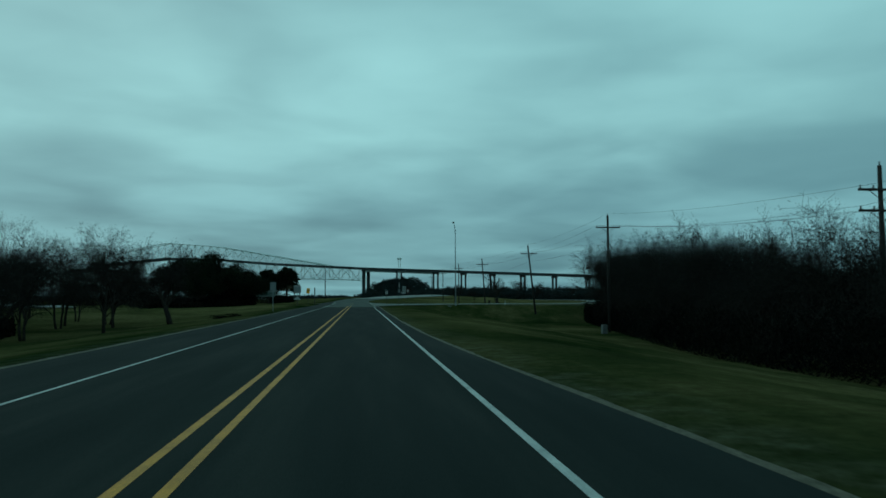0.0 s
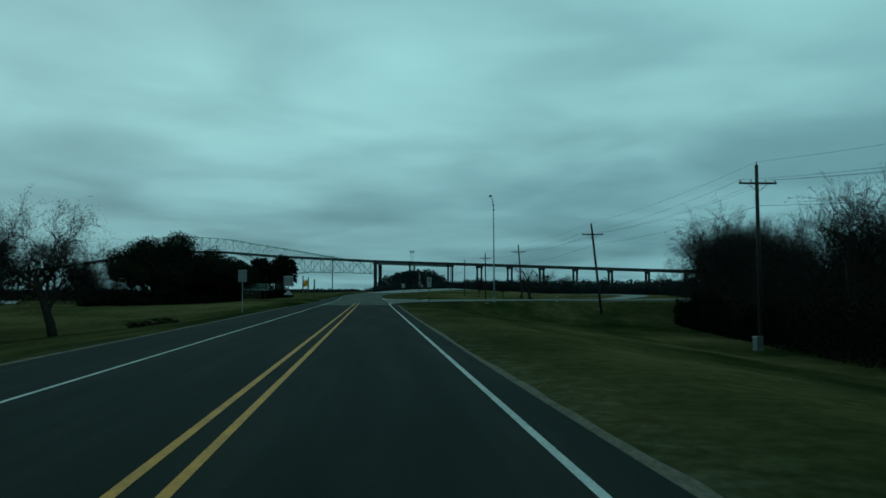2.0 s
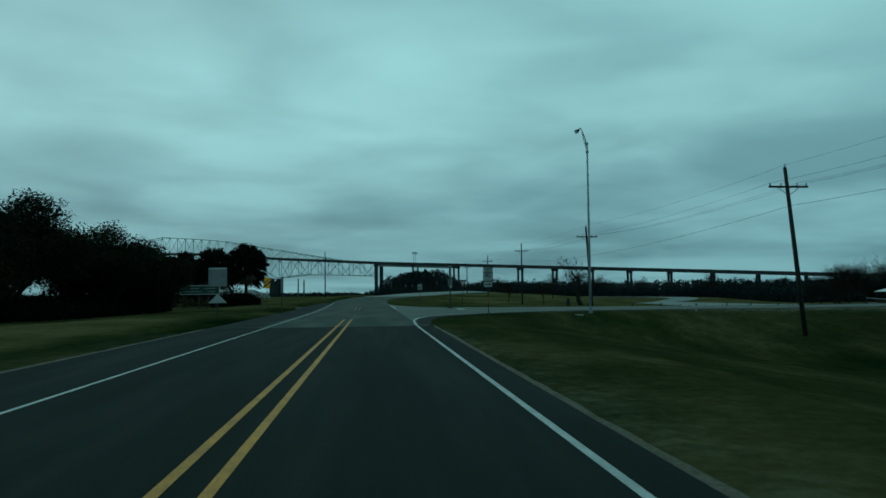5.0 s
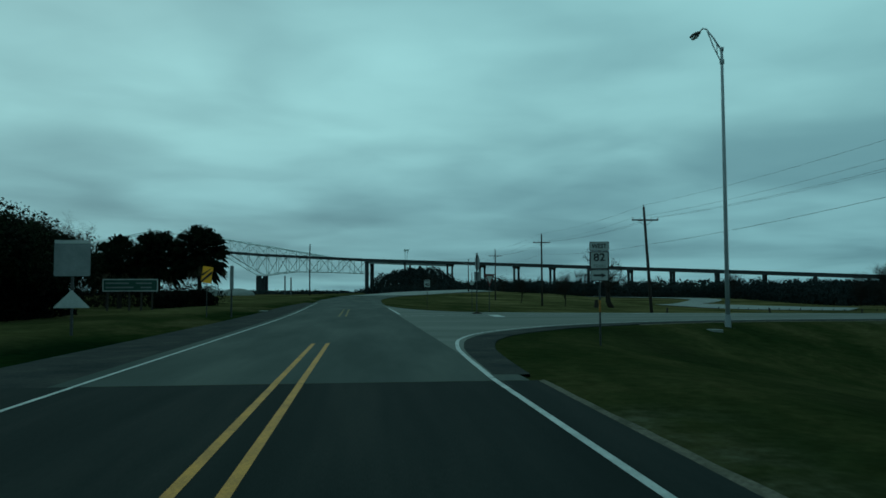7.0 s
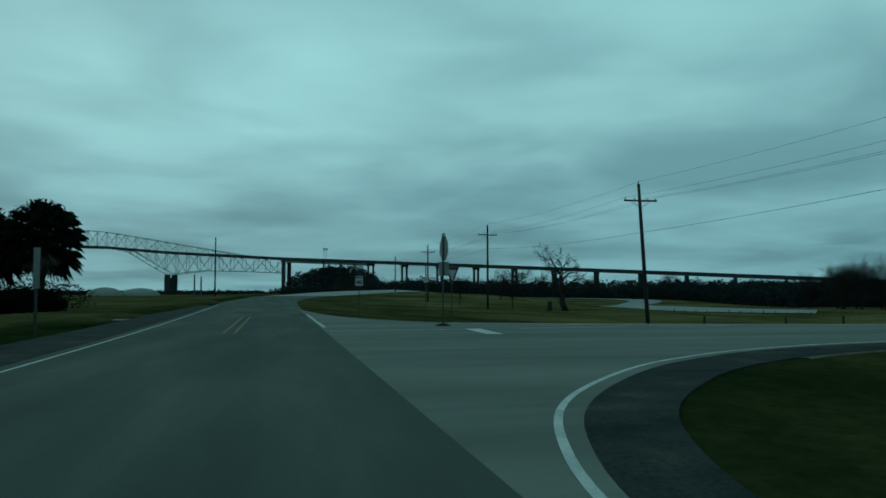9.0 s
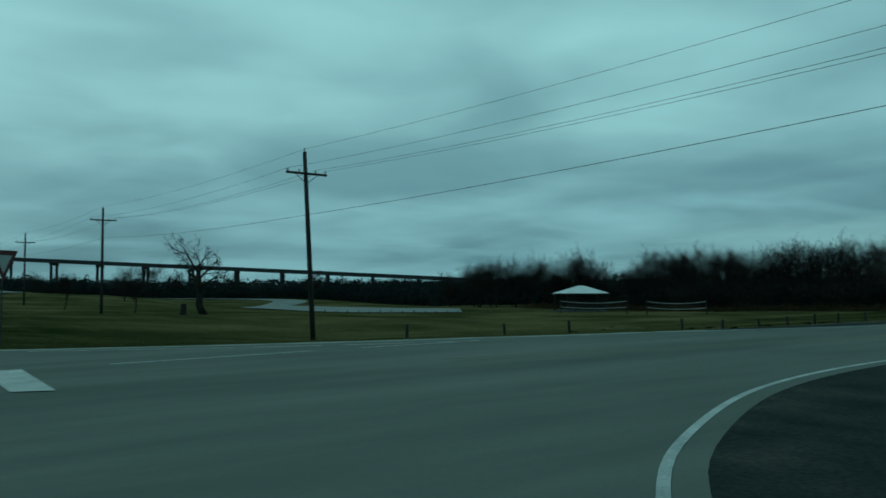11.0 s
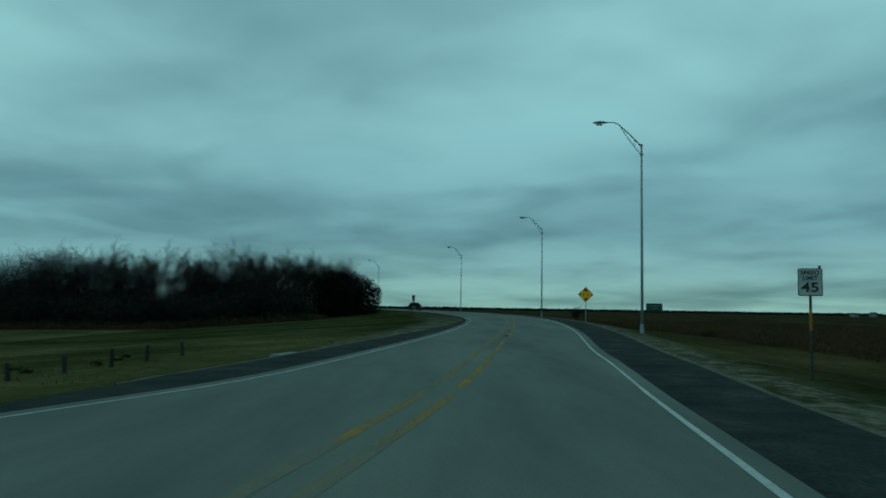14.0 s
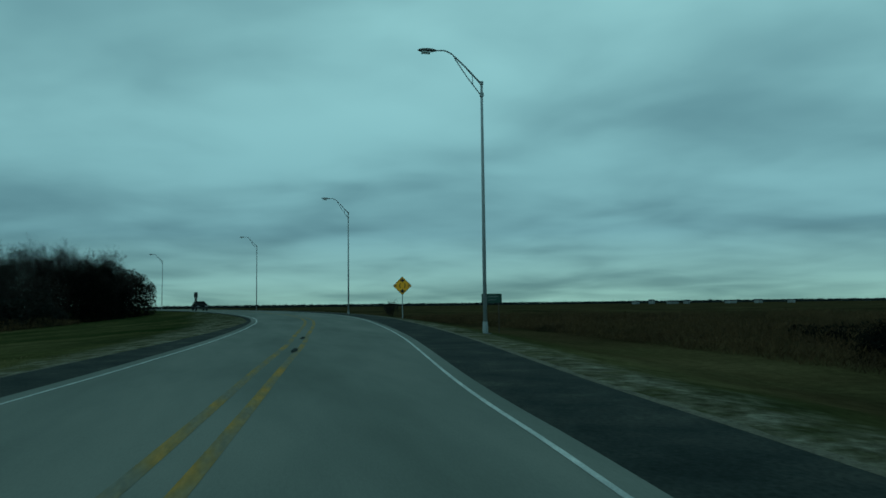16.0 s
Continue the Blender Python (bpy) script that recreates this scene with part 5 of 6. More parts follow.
def set_tree(k, x, y, s=1.0):
    plant(kinds[k], x, y, s, rnd.uniform(0, 360), k not in used)
    used.add(k)


# west verge, beside the first stretch of road, and round the live oaks
for k, x, y, s in ((2, -24.0, 79, 0.68), (1, -28.5, 78, 0.82), (0, -31.0, 86, 0.72), (3, -34.0, 76, 0.95), (2, -37.0, 88, 0.66), (1, -40.0, 80, 0.85), (0, -20.25, 64.4, 0.74), (3, -30.0, 69, 0.85), (1, -23.0, 57, 0.78), (0, -29.0, 60, 0.7),
                   (2, -34.0, 64, 0.62), (3, -28.0, 90, 0.85), (1, -33.5, 96, 0.75), (3, -40.0, 99, 0.85), (0, -26.5, 84, 0.6), (2, -41.5, 146, 0.62), (3, -39.5, 143, 0.9), (1, -43.0, 153, 0.8), (0, -39.0, 152, 0.7),
                   (1, -39, 162, 0.9), (0, -26, 168, 0.8), (2, -30.5, 172, 0.8), (0, -34, 167, 0.9), (1, -33, 176, 0.85), (2, -33.5, 190, 0.9), (0, -36.5, 196, 0.95), (1, -30.5, 199, 0.9), (3, -40, 189, 1.0), (2, -45, 194, 0.95), (3, 111, 130.5, 0.22), (3, 113.5, 130.2, 0.18)):
    set_tree(k, x, y, s * (1.22 if 50 < y < 100 else 1.0))
spreading = bare_tree("bare_tree", 61, 6.8, 1.0, "leafless spreading tree with crooked limbs on the verge", "winter trees", fork=(8, 6, 5, 4), start=0.36, gnarl=0.3, trunk_r=0.30, twig_r=0.008)
plant(spreading, -18.6, 79.0, 1.04, 200, True)


# thicket on the east side
def east_front(y):
    return float(np.interp(y, [-40, 0, 36, 50, 66, 88, 103, 117], [20.5, 20.5, 21, 22.5, 25, 28.8, 31.5, 34]))


for i in range(66):
    y = -26 + i * 2.13
    set_tree((i * 3) % 4, east_front(y) + 1.5 + rnd.uniform(0, 11), y, rnd.uniform(0.82, 1.1) * float(np.interp(y, [20, 55, 80, 100, 116], [1.02, 0.95, 0.95, 1.1, 1.0])))
for k, x, y, s in ((1, 40.6, 125.6, 0.9), (3, 43.2, 124.2, 1.0), (0, 43.6, 121.5, 0.9), (2, 40.4, 119.0, 0.85), (1, 46.0, 122.5, 1.0), (0, 44.4, 118.2, 1.0), (3, 48.5, 121.0, 1.2), (2, 38.2, 115.5, 1.0), (0, 40.6, 112.6, 1.1), (1, 37.0, 110.5, 1.2), (2, 36.2, 106.0, 1.05), (0, 34.6, 101.5, 1.1)):
    set_tree(k, x, y, s)
for k, x, y, s in ((2, 30.0, 77.0, 1.1), (0, 32.5, 70.0, 1.05), (2, 33.5, 62.0, 0.95)):
    set_tree(k, x, y, s)
# row behind the pavilion and towards the bend
for i in range(74):
    s = i / 73
    x, y = np.interp(s, [0, 0.25, 0.65, 1], [112, 124, 138, 149]), np.interp(s, [0, 0.25, 0.65, 1], [272, 226, 188, 160])
    set_tree((i * 3) % 4, x + rnd.uniform(0, 9), y + rnd.uniform(-3, 5), rnd.uniform(1.02, 1.2) * float(np.interp(s, [0, 0.25, 0.6, 0.85, 1], [0.85, 1.0, 1.02, 0.98, 0.8])))
# scattered in the north field woods
for x, y, s in ((52, 300, 0.8), (30, 250, 0.5), (34, 232, 0.45), (84, 360, 0.9), (120, 345, 0.95), (146, 300, 1.0), (160, 280, 1.0), (70, 345, 0.9), (20, 350, 0.7), (45, 352, 0.7), (100, 358, 0.8), (170, 305, 1.0), (185, 270, 1.0), (128, 290, 0.9), (150, 262, 1.0)):
    set_tree(int(x) % 4, x, y, s)

dead = bare_tree("dead_tree", 74, 11.0, 1.2, "large gnarled dark leafless tree in the field", haze=2600, fork=(6, 4, 3, 3), trunk_r=0.6, start=0.5, gnarl=0.42, twig_r=0.028)
plant(dead, 40.4, 226.4, 0.88, 320, True)
stump = Geo().tube([(0, 0, -0.2), (0.05, 0, 0.5), (0.1, 0.05, 1.3)], [0.42, 0.34, 0.3], 9)
st = tagged(part("tree_stump", stump, M_BARK), "dark broken tree stump in the grass", "stump")
st.matrix_world = pose(37.2, 224.5, land_z(37.2, 224.5))

# live oaks and palms on the west side
oak_a = live_oak(31, 10.6, 15.5, "dense dark evergreen live oak with a broad crown", 46000)
oak_b = live_oak(32, 8.4, 11.5, "dense dark evergreen live oak with a broad crown", 33000)
for k, (o, x, y, s, a) in enumerate(((oak_a, -27.2, 136, 0.91, 0), (oak_b, -26.8, 129.5, 0.78, 30), (oak_a, -31.5, 147, 0.85, 120), (oak_b, -23, 146, 0.92, 80), (oak_b, -21.5, 154, 0.78, 160), (oak_b, -25.5, 158, 0.8, 300), (oak_b, -31, 164, 0.8, 10))):
    plant(o, x, y, s, a, k < 2)
palm_a = cabbage_palm(41, 8.7, 3.7, "dark full-headed cabbage palm")
palm_b = cabbage_palm(42, 8.2, 3.6, "dark full-headed cabbage palm")
for k, (o, x, y, s, a) in enumerate(((palm_a, -17.2, 182.8, 0.95, 0), (palm_b, -21.5, 183.5, 0.98, 40), (palm_a, -25.6, 184.5, 0.86, 150), (palm_b, -27.8, 187.5, 0.72, 250))):
    plant(o, x, y, s, a, k < 2)

# massed brush
EAST = [(34, 117), (31.5, 103), (28.8, 88), (25, 66), (22.5, 50), (21, 36), (20.5, 0), (20.5, -40)]
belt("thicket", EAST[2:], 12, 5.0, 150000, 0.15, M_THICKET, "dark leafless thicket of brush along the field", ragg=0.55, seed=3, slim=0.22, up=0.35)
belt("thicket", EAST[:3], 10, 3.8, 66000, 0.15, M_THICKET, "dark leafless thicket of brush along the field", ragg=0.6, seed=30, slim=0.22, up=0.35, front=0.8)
belt("thicket_twigs", EAST[2:], 12, 7.4, 70000, 0.24, M_ROWTWIG, "bare upright twigs standing out of the thicket", ragg=0.5, seed=33, slim=0.03, up=0.55, thin=0.85, front=0.7, freq=0.6)
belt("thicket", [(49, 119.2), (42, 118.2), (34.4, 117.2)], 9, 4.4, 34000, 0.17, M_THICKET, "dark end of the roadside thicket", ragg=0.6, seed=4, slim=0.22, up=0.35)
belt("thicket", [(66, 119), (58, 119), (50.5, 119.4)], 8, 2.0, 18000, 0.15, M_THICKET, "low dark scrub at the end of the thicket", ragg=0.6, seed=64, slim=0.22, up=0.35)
ROW = [(120, 250), (118, 222), (126, 198), (134, 178), (141, 165)]
belt("tall_grass", [(116, 252), (113, 224), (121, 198), (130, 176), (138, 163)], 7, 1.5, 26000, 0.2, M_REED, "tall brown winter grass before the tree row", "grass", ragg=0.7, seed=56, slim=0.08, up=0.5)
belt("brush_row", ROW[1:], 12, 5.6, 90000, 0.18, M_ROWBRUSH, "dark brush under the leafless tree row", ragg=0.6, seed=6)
belt("row_twigs", ROW[1:], 14, 9.0, 110000, 0.17, M_ROWTWIG, "bare fine twigs of the tree row", ragg=0.6, seed=36, slim=0.06, up=0.15, thin=0.8, front=0.8, freq=0.6)
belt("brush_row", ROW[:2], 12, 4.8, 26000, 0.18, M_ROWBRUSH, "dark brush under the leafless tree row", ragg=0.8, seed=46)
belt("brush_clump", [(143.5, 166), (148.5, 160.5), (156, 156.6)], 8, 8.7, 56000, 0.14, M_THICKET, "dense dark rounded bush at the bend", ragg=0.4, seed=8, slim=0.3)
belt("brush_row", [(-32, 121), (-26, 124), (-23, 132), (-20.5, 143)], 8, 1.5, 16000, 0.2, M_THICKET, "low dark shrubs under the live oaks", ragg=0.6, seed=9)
belt("brush_row", [(-37, 138), (-38, 149), (-37, 160)], 7, 5.0, 14000, 0.2, M_TWIG, "grey hazy leafless brush beside the live oaks", ragg=0.6, seed=29, slim=0.06, up=0.5)
belt("weed_clump", [(-14.2, 79.2), (-13.2, 80.8), (-12.2, 82.0)], 1.2, 0.42, 900, 0.1, M_THICKET, "low dark weeds on the verge", "weeds", ragg=0.7, seed=28, slim=0.2)
belt("brush_row", [(-22, 142), (-20.5, 150), (-21, 160)], 6, 3.6, 7000, 0.2, M_THICKET, "dark shrubs beside the live oaks", ragg=0.5, seed=10)
belt("brush_row", [(-84, 202), (-50, 197), (-32, 194), (-19, 190)], 8, 3.2, 26000, 0.2, M_THICKET, "dark leafless brush behind the palms", ragg=0.5, seed=26, slim=0.22, up=0.3)
belt("brush_row", [(-20, 178), (-15, 181)], 4, 1.7, 3500, 0.16, M_THICKET, "clipped dark shrubs at the foot of the palms", ragg=0.35, seed=12)
belt("brush_row", [(-27, 40), (-25, 55), (-27.5, 66), (-33, 74)], 7, 2.6, 16000, 0.2, M_THICKET, "scrubby dark undergrowth behind the bare trees", ragg=0.8, seed=13)
WOODS = [(-4, 392), (40, 362), (104, 352), (132, 318), (136, 276)]
belt("far_woods", WOODS, 40, 5.8, 150000, 0.3, M_HAZEDWOOD, "dark leafless woodland beyond the field", ragg=0.9, seed=14, freq=0.8, thin=2.3)
belt("far_woods", [(118, 352), (118, 312), (115, 277)], 20, 6.2, 38000, 0.3, M_HAZEDWOOD, "dark leafless woodland beyond the field", ragg=0.9, seed=24, freq=0.7, thin=2.3)
belt("far_twigs", WOODS, 40, 8.2, 34000, 0.42, M_ROWTWIG, "bare twigs above the far woodland", ragg=0.9, seed=37, slim=0.05, up=0.6, thin=0.9)
belt("far_woods", [(138, 270), (184, 246), (240, 214)], 40, 8.2, 50000, 0.36, M_HAZEDWOOD, "dark leafless woodland beyond the field", ragg=0.6, seed=15, thin=2.2)
belt("tree_mound", [(2, 410), (20, 402), (38, 407)], 24, 12.0, 40000, 0.3, M_HAZEDWOOD, "rounded clump of dark trees beyond the road", ragg=0.4, seed=16, thin=2.2)
belt("far_woods", [(-620, 420), (-330, 560), (-160, 640), (-60, 690), (-8, 700)], 50, 3.6, 24000, 1.0, M_HAZEDWOOD, "low dark trees on the far side", ragg=0.6, seed=17)
belt("far_woods", [(20, 560), (120, 500), (300, 480), (500, 600), (700, 850)], 60, 9.0, 30000, 1.0, M_HAZEDWOOD, "far dark woodland below the bridge", ragg=0.5, seed=18, thin=2.2)
belt("far_levee", [(760, 640), (1150, 420), (1300, 0), (1250, -500), (900, -1100)], 40, 4.2, 24000, 1.9, M_HAZEDWOOD, "thin dark line of scrub on the marsh horizon", ragg=0.2, seed=19)
belt("marsh_reeds", [(150, 123), (110, 120), (80, 120.5), (60, 122), (42, 124)], 28, 1.15, 110000, 0.2, M_REED, "brown winter reeds and grasses of the marsh", "reeds", ragg=0.7, seed=20, slim=0.06, up=0.5)
belt("marsh_reeds", [(150, 99), (100, 97), (66, 98)], 45, 1.3, 60000, 0.24, M_REED, "brown winter reeds and grasses of the marsh", "reeds", ragg=0.7, seed=21, slim=0.06, up=0.5)
belt("marsh_scrub", [(84, 108), (68, 116), (55, 124)], 18, 1.75, 46000, 0.14, M_THICKET, "dark scrub in the marsh", ragg=0.7, seed=22, slim=0.25)


# grass tufts on the verges
def tufts(name, n, x0, x1, y0, y1, tall, keep, seed):
    r = np.random.RandomState(seed)
    x, y = r.uniform(x0, x1, n), r.uniform(y0, y1, n)
    ok = (paved_distance(x, y) > keep) & (ripple(x * 0.4, y * 0.4, seed) > -0.3)
    x, y = x[ok], y[ok]
    z = land(x, y)[0]
    m = len(x)
    a, h = r.uniform(0, 6.283, m), tall * r.uniform(0.4, 1.2, m)
    dx, dy, w = np.cos(a), np.sin(a), 0.02
    v = np.stack([np.c_[x - dy * w, y + dx * w, z - 0.03], np.c_[x + dy * w, y - dx * w, z - 0.03], np.c_[x + dx * h * 0.6, y + dy * h * 0.6, z + h]], 1).reshape(-1, 3)
    me = bpy.data.meshes.new(name)
    me.from_pydata(v.tolist(), [], [(k * 3, k * 3 + 1, k * 3 + 2) for k in range(m)])
    me.materials.append(M_TUFT)
    tagged(new(name, me), "short olive and straw winter grass on the verge", "grass", kind="stuff")


tufts("grass_tufts", 16000, 3, 70, 149, 178, 0.07, 1.2, 73)
rnd = random.Random(77)

# low pale buildings on the marsh horizon
for x, y, w, h, a in ((858, -290, 7, 4.3, 18), (850, -306, 4, 5.3, 12), (838, -326, 17, 3.9, 20), (833, -341, 5, 4.6, 16), (806, -380, 20, 3.8, 24), (790, -404, 9, 4.4, 22), (769, -430, 8, 4.0, 26)):
    z = land_z(x, y)
    t = thing("far_building", pose(x, y, z, 0, 0, a - 80), "low pale building far off across the marsh", "building", "far buildings")
    part("wall", Geo().box(-w / 2, -3, -0.5, w / 2, 3, h * 0.72), M_SIGNBACK, t)
    part("roof", Geo().prism([(-w / 2 - 0.4, h * 0.724), (w / 2 + 0.4, h * 0.724), (w / 2 - 1.2, h), (-w / 2 + 1.2, h)], -3.3, 3.3), M_ROOFDARK, t)

# ---- pavilion, nets and posts in the north field ----
PX, PY = 108.0, 226.5
pz = -2.15
t = thing("pavilion", pose(PX, PY, pz, 0, 0, -63), "open picnic pavilion with a white hipped roof", "pavilion")
hw, ez, top = 4.1, 3.02, 4.35
part("roof", Geo().add([(-hw, -hw, ez), (hw, -hw, ez), (hw, hw, ez), (-hw, hw, ez), (-0.5, 0, top), (0.5, 0, top)], [(0, 1, 5, 4), (1, 2, 5), (2, 3, 4, 5), (3, 0, 4), (3, 2, 1, 0)]), M_ROOFWHITE, t)
part("fascia", Geo().box(-hw, -hw, ez - 0.2, hw, -hw + 0.05, ez - 0.004).box(-hw, hw - 0.05, ez - 0.2, hw, hw, ez - 0.004).box(-hw, -hw + 0.05, ez - 0.2, -hw + 0.05, hw - 0.05, ez - 0.004).box(hw - 0.05, -hw + 0.05, ez - 0.2, hw, hw - 0.05, ez - 0.004), M_POST, t)
for x in (-3.7, 0, 3.7):
    for y in (-3.7, 3.7):
        part("post", Geo().box(x - 0.11, y - 0.11, 0, x + 0.11, y + 0.11, ez - 0.2), M_POST, t)
part("slab", Geo().box(-3.95, -3.95, -0.6, 3.95, 3.95, 0.08), M_PIER, t)
for y in (-1.8, 1.4):
    tb = part("picnic_table", Geo().box(-2.2, y - 0.4, 0.75, 2.2, y + 0.4, 0.8).box(-2.2, y - 0.8, 0.42, 2.2, y - 0.55, 0.47).box(-2.2, y + 0.55, 0.42, 2.2, y + 0.8, 0.47), M_POST, t)
    for x in (-1.6, 1.6):
        part("trestle", Geo().box(x - 0.05, y - 0.75, 0.08, x + 0.05, y - 0.6, 0.75).box(x - 0.05, y + 0.6, 0.08, x + 0.05, y + 0.75, 0.75), M_POST, tb)
part("back_wall", Geo().box(-3.5, 3.4, 0.08, 3.5, 3.55, 2.4), M_WOOD, t)


def volley_net(ax, ay, bx, by):
    z = min(land_z(ax, ay), land_z(bx, by))
    t = thing("volleyball_net", pose(ax, ay, z), "slack volleyball net with white tapes between dark posts", "net", "volleyball nets")
    d = Vector((bx - ax, by - ay, 0))
    for p in (Vector((0, 0, 0)), d):
        part("post", Geo().tube([p + Vector((0, 0, -0.3)), p + Vector((0, 0, 2.3))], 0.09, 8), M_POST, t)
    for hgt, sag, name in ((2.05, 0.32, "top_tape"), (1.15, 0.22, "bottom_tape")):
        pts = [d * (i / 12) + Vector((0, 0, hgt - 4 * sag * (i / 12) * (1 - i / 12))) for i in range(13)]
        g = Geo()
        for p, q in zip(pts[:-1], pts[1:]):
            up = Vector((0, 0, 0.05))
            g.add([p - up, q - up, q + up, p + up], [(0, 1, 2, 3)])
        part(name, g, M_ROPE, t)
    g = Geo()
    for i in range(1, 40):
        s = i / 40
        p = d * s
        g.tube([p + Vector((0, 0, 1.15 - 0.88 * s * (1 - s))), p + Vector((0, 0, 2.05 - 1.28 * s * (1 - s)))], 0.008, 3, False)
    part("mesh", g, M_NET, t)


volley_net(94.4, 218.7, 99.1, 209.5)
volley_net(98.8, 205.7, 102.5, 198.2)
post_mesh = Geo().tube([(0, 0, -0.3), (0, 0, 0.46), (0, 0, 0.50)], [0.07, 0.065, 0.045], 8).mesh("fence_post", M_POST)
spots = [(22.9, 159.6), (27.7, 159.2), (30.4, 158.0), (37.3, 157.1), (39.6, 156.4), (42.6, 156.2), (44.7, 155.8), (46.8, 155.4), (48.8, 155.1), (51.7, 154.9)]
spots += [(69.5 + 1.45 * k, 248.5 - 1.15 * k) for k in range(14)] + [(92 + 2.2 * k, 233 + 1.0 * k) for k in range(3)]
for k, (x, y) in enumerate(spots):
    p = new("fence_post", post_mesh)
    tagged(p, "short weathered wooden post in the field", "post", "field posts")
    p.matrix_world = pose(x, y, land_z(x, y), rnd.uniform(-5, 5), rnd.uniform(-5, 5), rnd.uniform(0, 90)) @ Matrix.Diagonal((1, 1, rnd.uniform(0.8, 1.2), 1))

# low dark weed clumps scattered over the field
for k, (x, y) in enumerate([(31.4, 158.6), (35.9, 155.5), (38.4, 154.9), (41.9, 157.6), (45.9, 157.4), (47.4, 158.5), (48.3, 156.4), (43.6, 159.6), (50.4, 156.6), (53.5, 157.6), (60.5, 176.5), (66.0, 185.0), (57.0, 178.4)]):
    wide = rnd.uniform(0.14, 0.3)
    belt("weed_clump", [(x - wide, y - 0.1), (x, y + 0.08), (x + wide, y)], 0.3, rnd.uniform(0.07, 0.15), 70, 0.06, M_THICKET, "low dark weeds in the winter grass", "weeds", ragg=0.7, seed=90 + k, slim=0.2)

# cable pedestal at the foot of a pole, and a white marker post on the grass
z0 = land_z(26.1, 82.3)
t = thing("cable_pedestal", pose(26.1, 82.3, z0, 0, 0, 12), "pale grey-green cable pedestal beside the utility pole", "pedestal")
part("body", Geo().box(-0.26, -0.22, -0.15, 0.26, 0.22, 0.86), M_LAMPHEAD, t)
part("lid", Geo().prism([(-0.29, 0.864), (0.29, 0.864), (0.24, 0.96), (-0.24, 0.96)], -0.25, 0.25), M_LAMPHEAD, t)
part("door", Geo().box(-0.21, -0.228, 0.1, 0.21, -0.224, 0.78), M_LAMPHEAD, t)
z0 = land_z(25.7, 138.0)
t = thing("marker_post", pose(25.7, 138.0, z0), "thin white marker post on the grass corner", "post")
part("post", Geo().tube([(0, 0, -0.2), (0, 0, 0.7), (0, 0, 0.74)], [0.05, 0.05, 0.03], 8), M_SIGNWHITE, t)
part("cap", Geo().tube([(0, 0, 0.5), (0, 0, 0.6)], 0.054, 8), M_DARKSTEEL, t, "dark band near the top")

# low concrete culvert slabs beside the road
for x, y, w, a in ((48.2, 150.25, 1.7, -10), (15.3, 135.4, 0.5, 15), (-8.9, 168, 1.2, 85)):
    s = tagged(part("drain_slab", Geo().box(-w / 2, -0.3, -0.1, w / 2, 0.3, 0.05), M_LOT), "pale concrete drain slab in the grass", "drain")
    s.matrix_world = pose(x, y, land_z(x, y) + 0.03, 0, 0, a)


# ---- buildings seen far off on the west side ----
def shed(name, x, y, turn, w, d, h, label, roof=None):
    t = thing(name, pose(x, y, land_z(x, y) - 0.1, 0, 0, turn), label, "building")
    wl_ = part("wall", Geo().box(-w / 2, -d / 2, 0, w / 2, d / 2, h), M_WALLPALE, t)
    part("roof", Geo().prism([(-w / 2 - 0.5, h + 0.005), (w / 2 + 0.5, h + 0.005), (w / 2 + 0.5, h + 0.15), (w * 0.2, h + d * 0.16), (-w * 0.2, h + d * 0.16), (-w / 2 - 0.5, h + 0.15)], -d / 2 - 0.5, d / 2 + 0.5), roof or M_ROOFDARK, t)
    for k in range(int(w // 4)):
        cx = -w / 2 + 2.2 + k * 4
        wd = part("window", Geo().box(cx - 0.7, -d / 2 - 0.05, 1.0, cx + 0.7, -d / 2 - 0.006, 2.2), M_GLASS, t)
        part("frame", Geo().box(cx - 0.8, -d / 2 - 0.03, 0.9, cx + 0.8, -d / 2 - 0.004, 0.998), M_ROOFWHITE, wd)
    return t


shed("low_building", -118, 232, 32, 40, 12, 3.2, "long low pale building with a dark roof")
shed("low_building", -84, 190, 40, 10, 3, 2.7, "white trailer parked on the lot", M_ROOFWHITE)
for x, y, r, h in ((-88, 545, 9, 4.6), (-72, 552, 10, 4.2)):
    g = Geo()
    ring = 20
    pts = []
    for j in range(6):
        a = j / 5 * 1.45
        for k in range(ring):
            b = 6.28319 * k / ring
            pts.append((math.cos(b) * r * math.cos(a), math.sin(b) * r * math.cos(a), h * math.sin(a)))
    g.add(pts, [(j * ring + k, j * ring + (k + 1) % ring, (j + 1) * ring + (k + 1) % ring, (j + 1) * ring + k) for j in range(5) for k in range(ring)] + [tuple(range(5 * ring, 6 * ring))])
    mnd = tagged(part("stockpile", g, M_LOT, smooth=True), "pale rounded stockpile in the distance", "stockpile", "stockpiles")
    mnd.matrix_world = pose(x, y, land_z(x, y) - 0.2)
for x, y, h in ((-54, 640, 13), (-50, 641, 12)):
    c = tagged(part("stack", Geo().tube([(0, 0, -1), (0, 0, h)], [0.6, 0.45], 8), M_PIER), "thin grey stack on the far skyline", "chimney", "far stacks")
    c.matrix_world = pose(x, y, land_z(x, y))


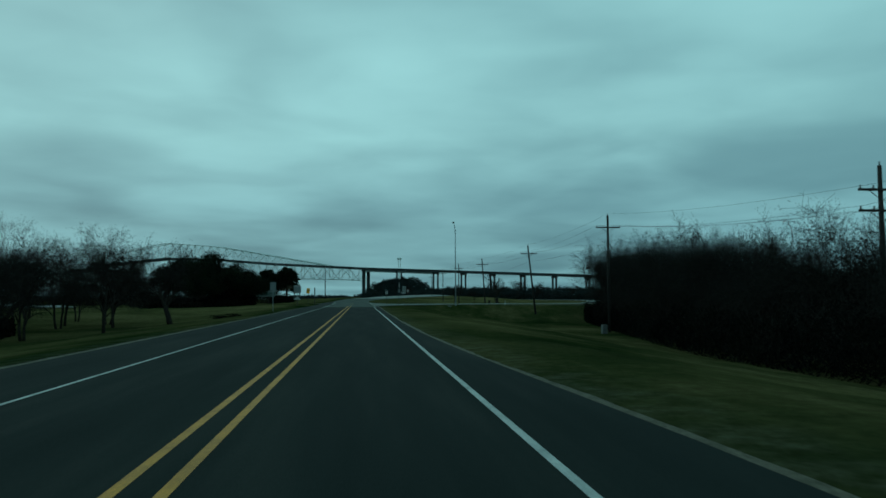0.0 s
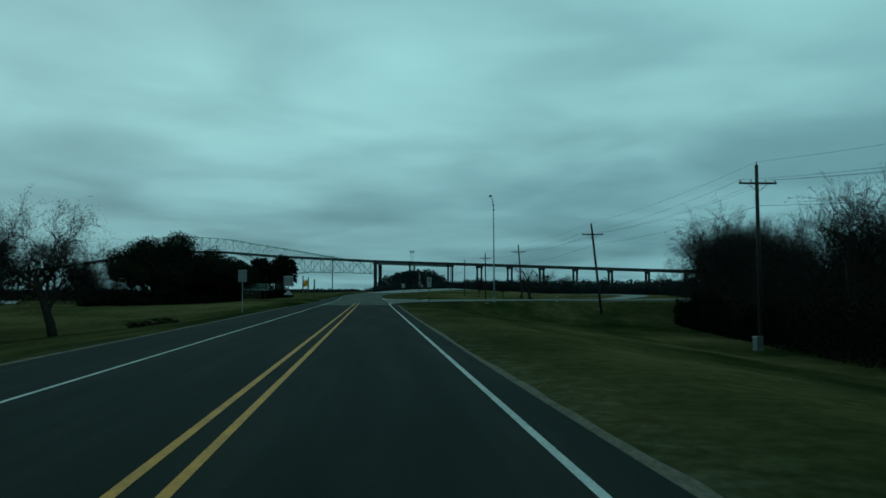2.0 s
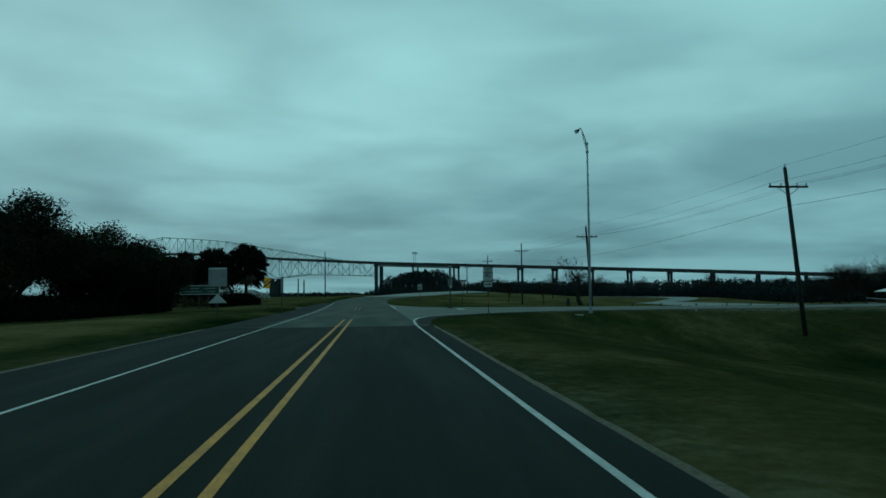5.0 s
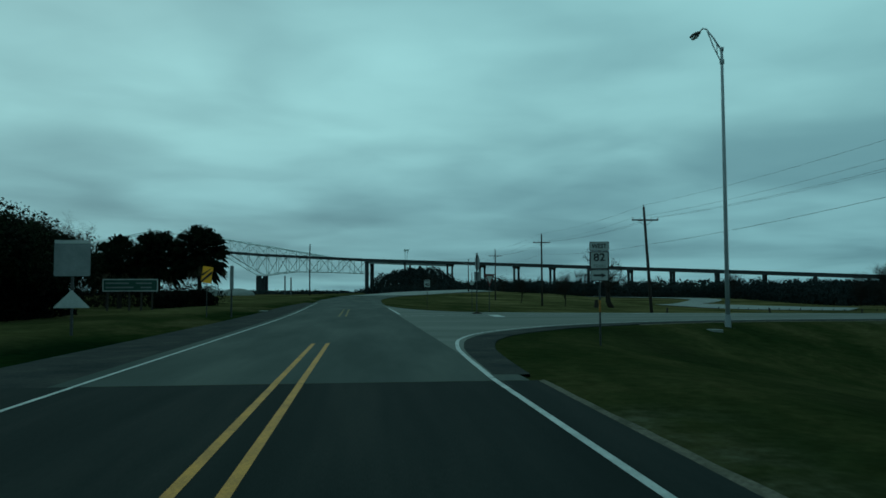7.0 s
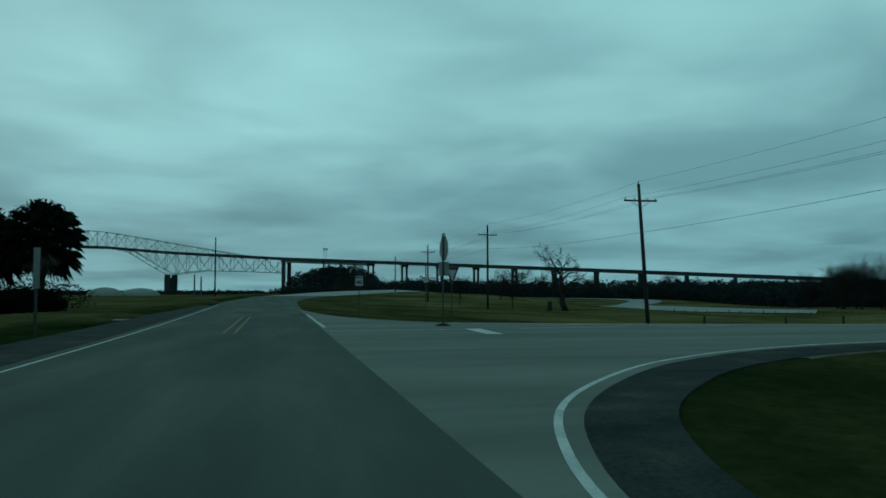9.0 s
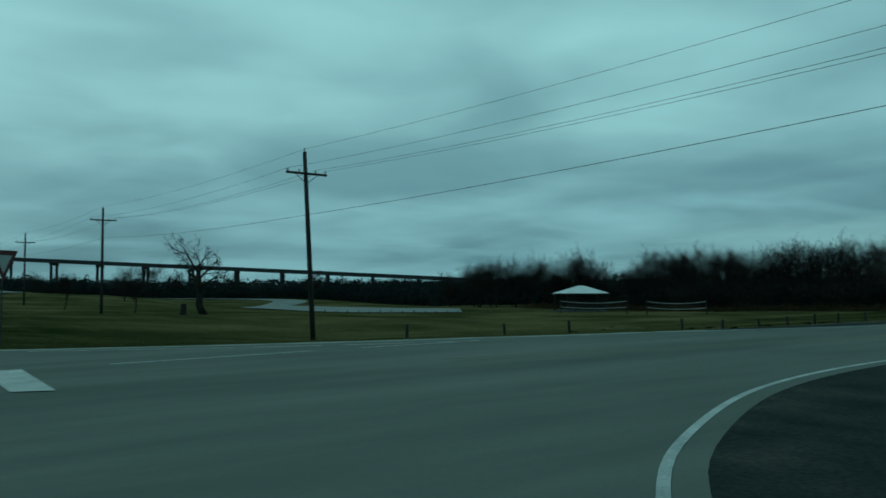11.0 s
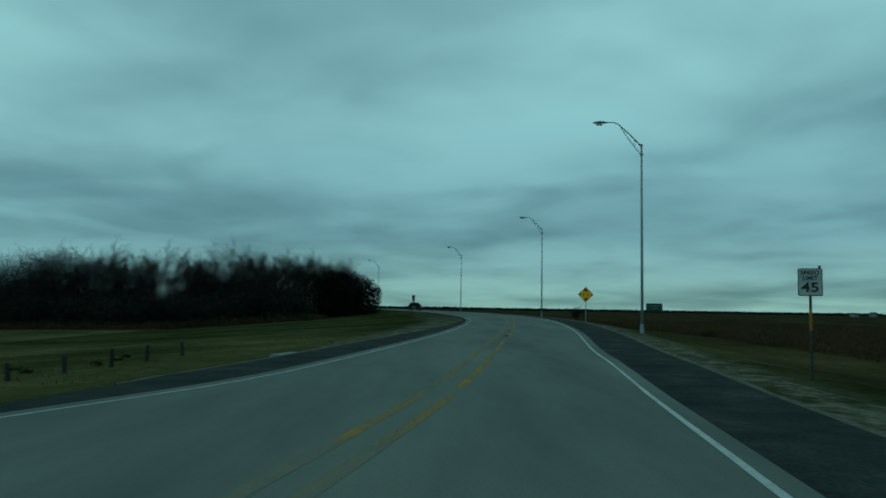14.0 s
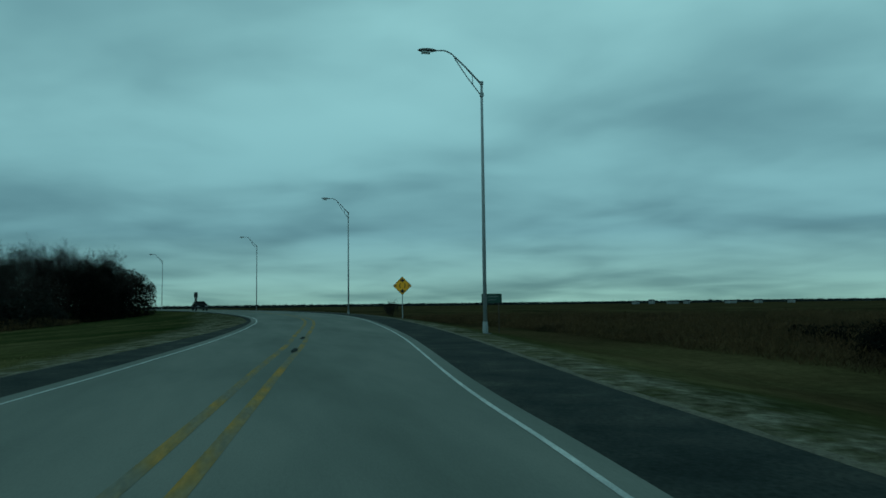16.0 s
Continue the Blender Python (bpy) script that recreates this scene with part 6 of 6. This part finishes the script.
# ---- the car at the far bend ----
def car(x, y, turn):
    z = float(road_z(x, y)) + 0.006
    t = thing("car", pose(x, y, z, 0, 0, turn), "small dark saloon car on the far bend of the road", "car")
    body = [(-2.3, 0.45), (-2.32, 0.75), (-2.2, 0.92), (-1.5, 0.98), (1.1, 0.98), (2.1, 0.84), (2.3, 0.66), (2.28, 0.4), (1.8, 0.28), (-1.9, 0.28)]
    cab = [(-1.75, 0.97), (-1.2, 1.40), (-0.9, 1.46), (0.3, 1.46), (1.15, 0.98)]
    m = Matrix.Rotation(radians(0), 4, "Z")
    bd = part("body", Geo().prism(body, -0.9, 0.9, m), M_CARDARK, t)
    g = Geo()
    k = len(cab)
    p = [(xx, -0.84 + 0.16 * max(0, zz - 0.97) / 0.49, zz) for xx, zz in cab] + [(xx, 0.84 - 0.16 * max(0, zz - 0.97) / 0.49, zz) for xx, zz in cab]
    g.add(p, [tuple(range(k)), tuple(reversed(range(k, 2 * k)))] + [(i, i + k, (i + 1) % k + k, (i + 1) % k) for i in range(k)])
    part("cabin", g, M_CARDARK, t)
    part("roof", Geo().box(-0.95, -0.66, 1.462, 0.35, 0.66, 1.49), M_CARDARK, t)
    for sx in (-1.42, 1.42):
        for sy in (-0.82, 0.82):
            wh = part("wheel", Geo().tube([(sx, sy - 0.1, 0.33), (sx, sy + 0.1, 0.33)], 0.33, 16), M_CARDARK, t)
            part("rim", Geo().tube([(sx, sy - 0.112, 0.33), (sx, sy + 0.112, 0.33)], 0.2, 12), M_DARKSTEEL, wh)
    for sy in (-0.62, 0.62):
        part("headlight", Geo().box(2.16, sy - 0.2, 0.62, 2.315, sy + 0.2, 0.76), M_STEEL, t)
        part("tail_light", Geo().box(-2.335, sy - 0.18, 0.68, -2.25, sy + 0.18, 0.84), M_SIGNRED, t)
        part("mirror", Geo().box(0.75, sy * 1.55 - 0.09, 0.98, 0.9, sy * 1.55 + 0.09, 1.12), M_CARDARK, t)
    part("bumper", Geo().box(2.2, -0.85, 0.32, 2.36, 0.85, 0.5), M_DARKSTEEL, t)
    part("plate", Geo().box(2.362, -0.25, 0.36, 2.37, 0.25, 0.47), M_DARKSTEEL, t)
    return t


car(168.6, 151.5, 193.5)
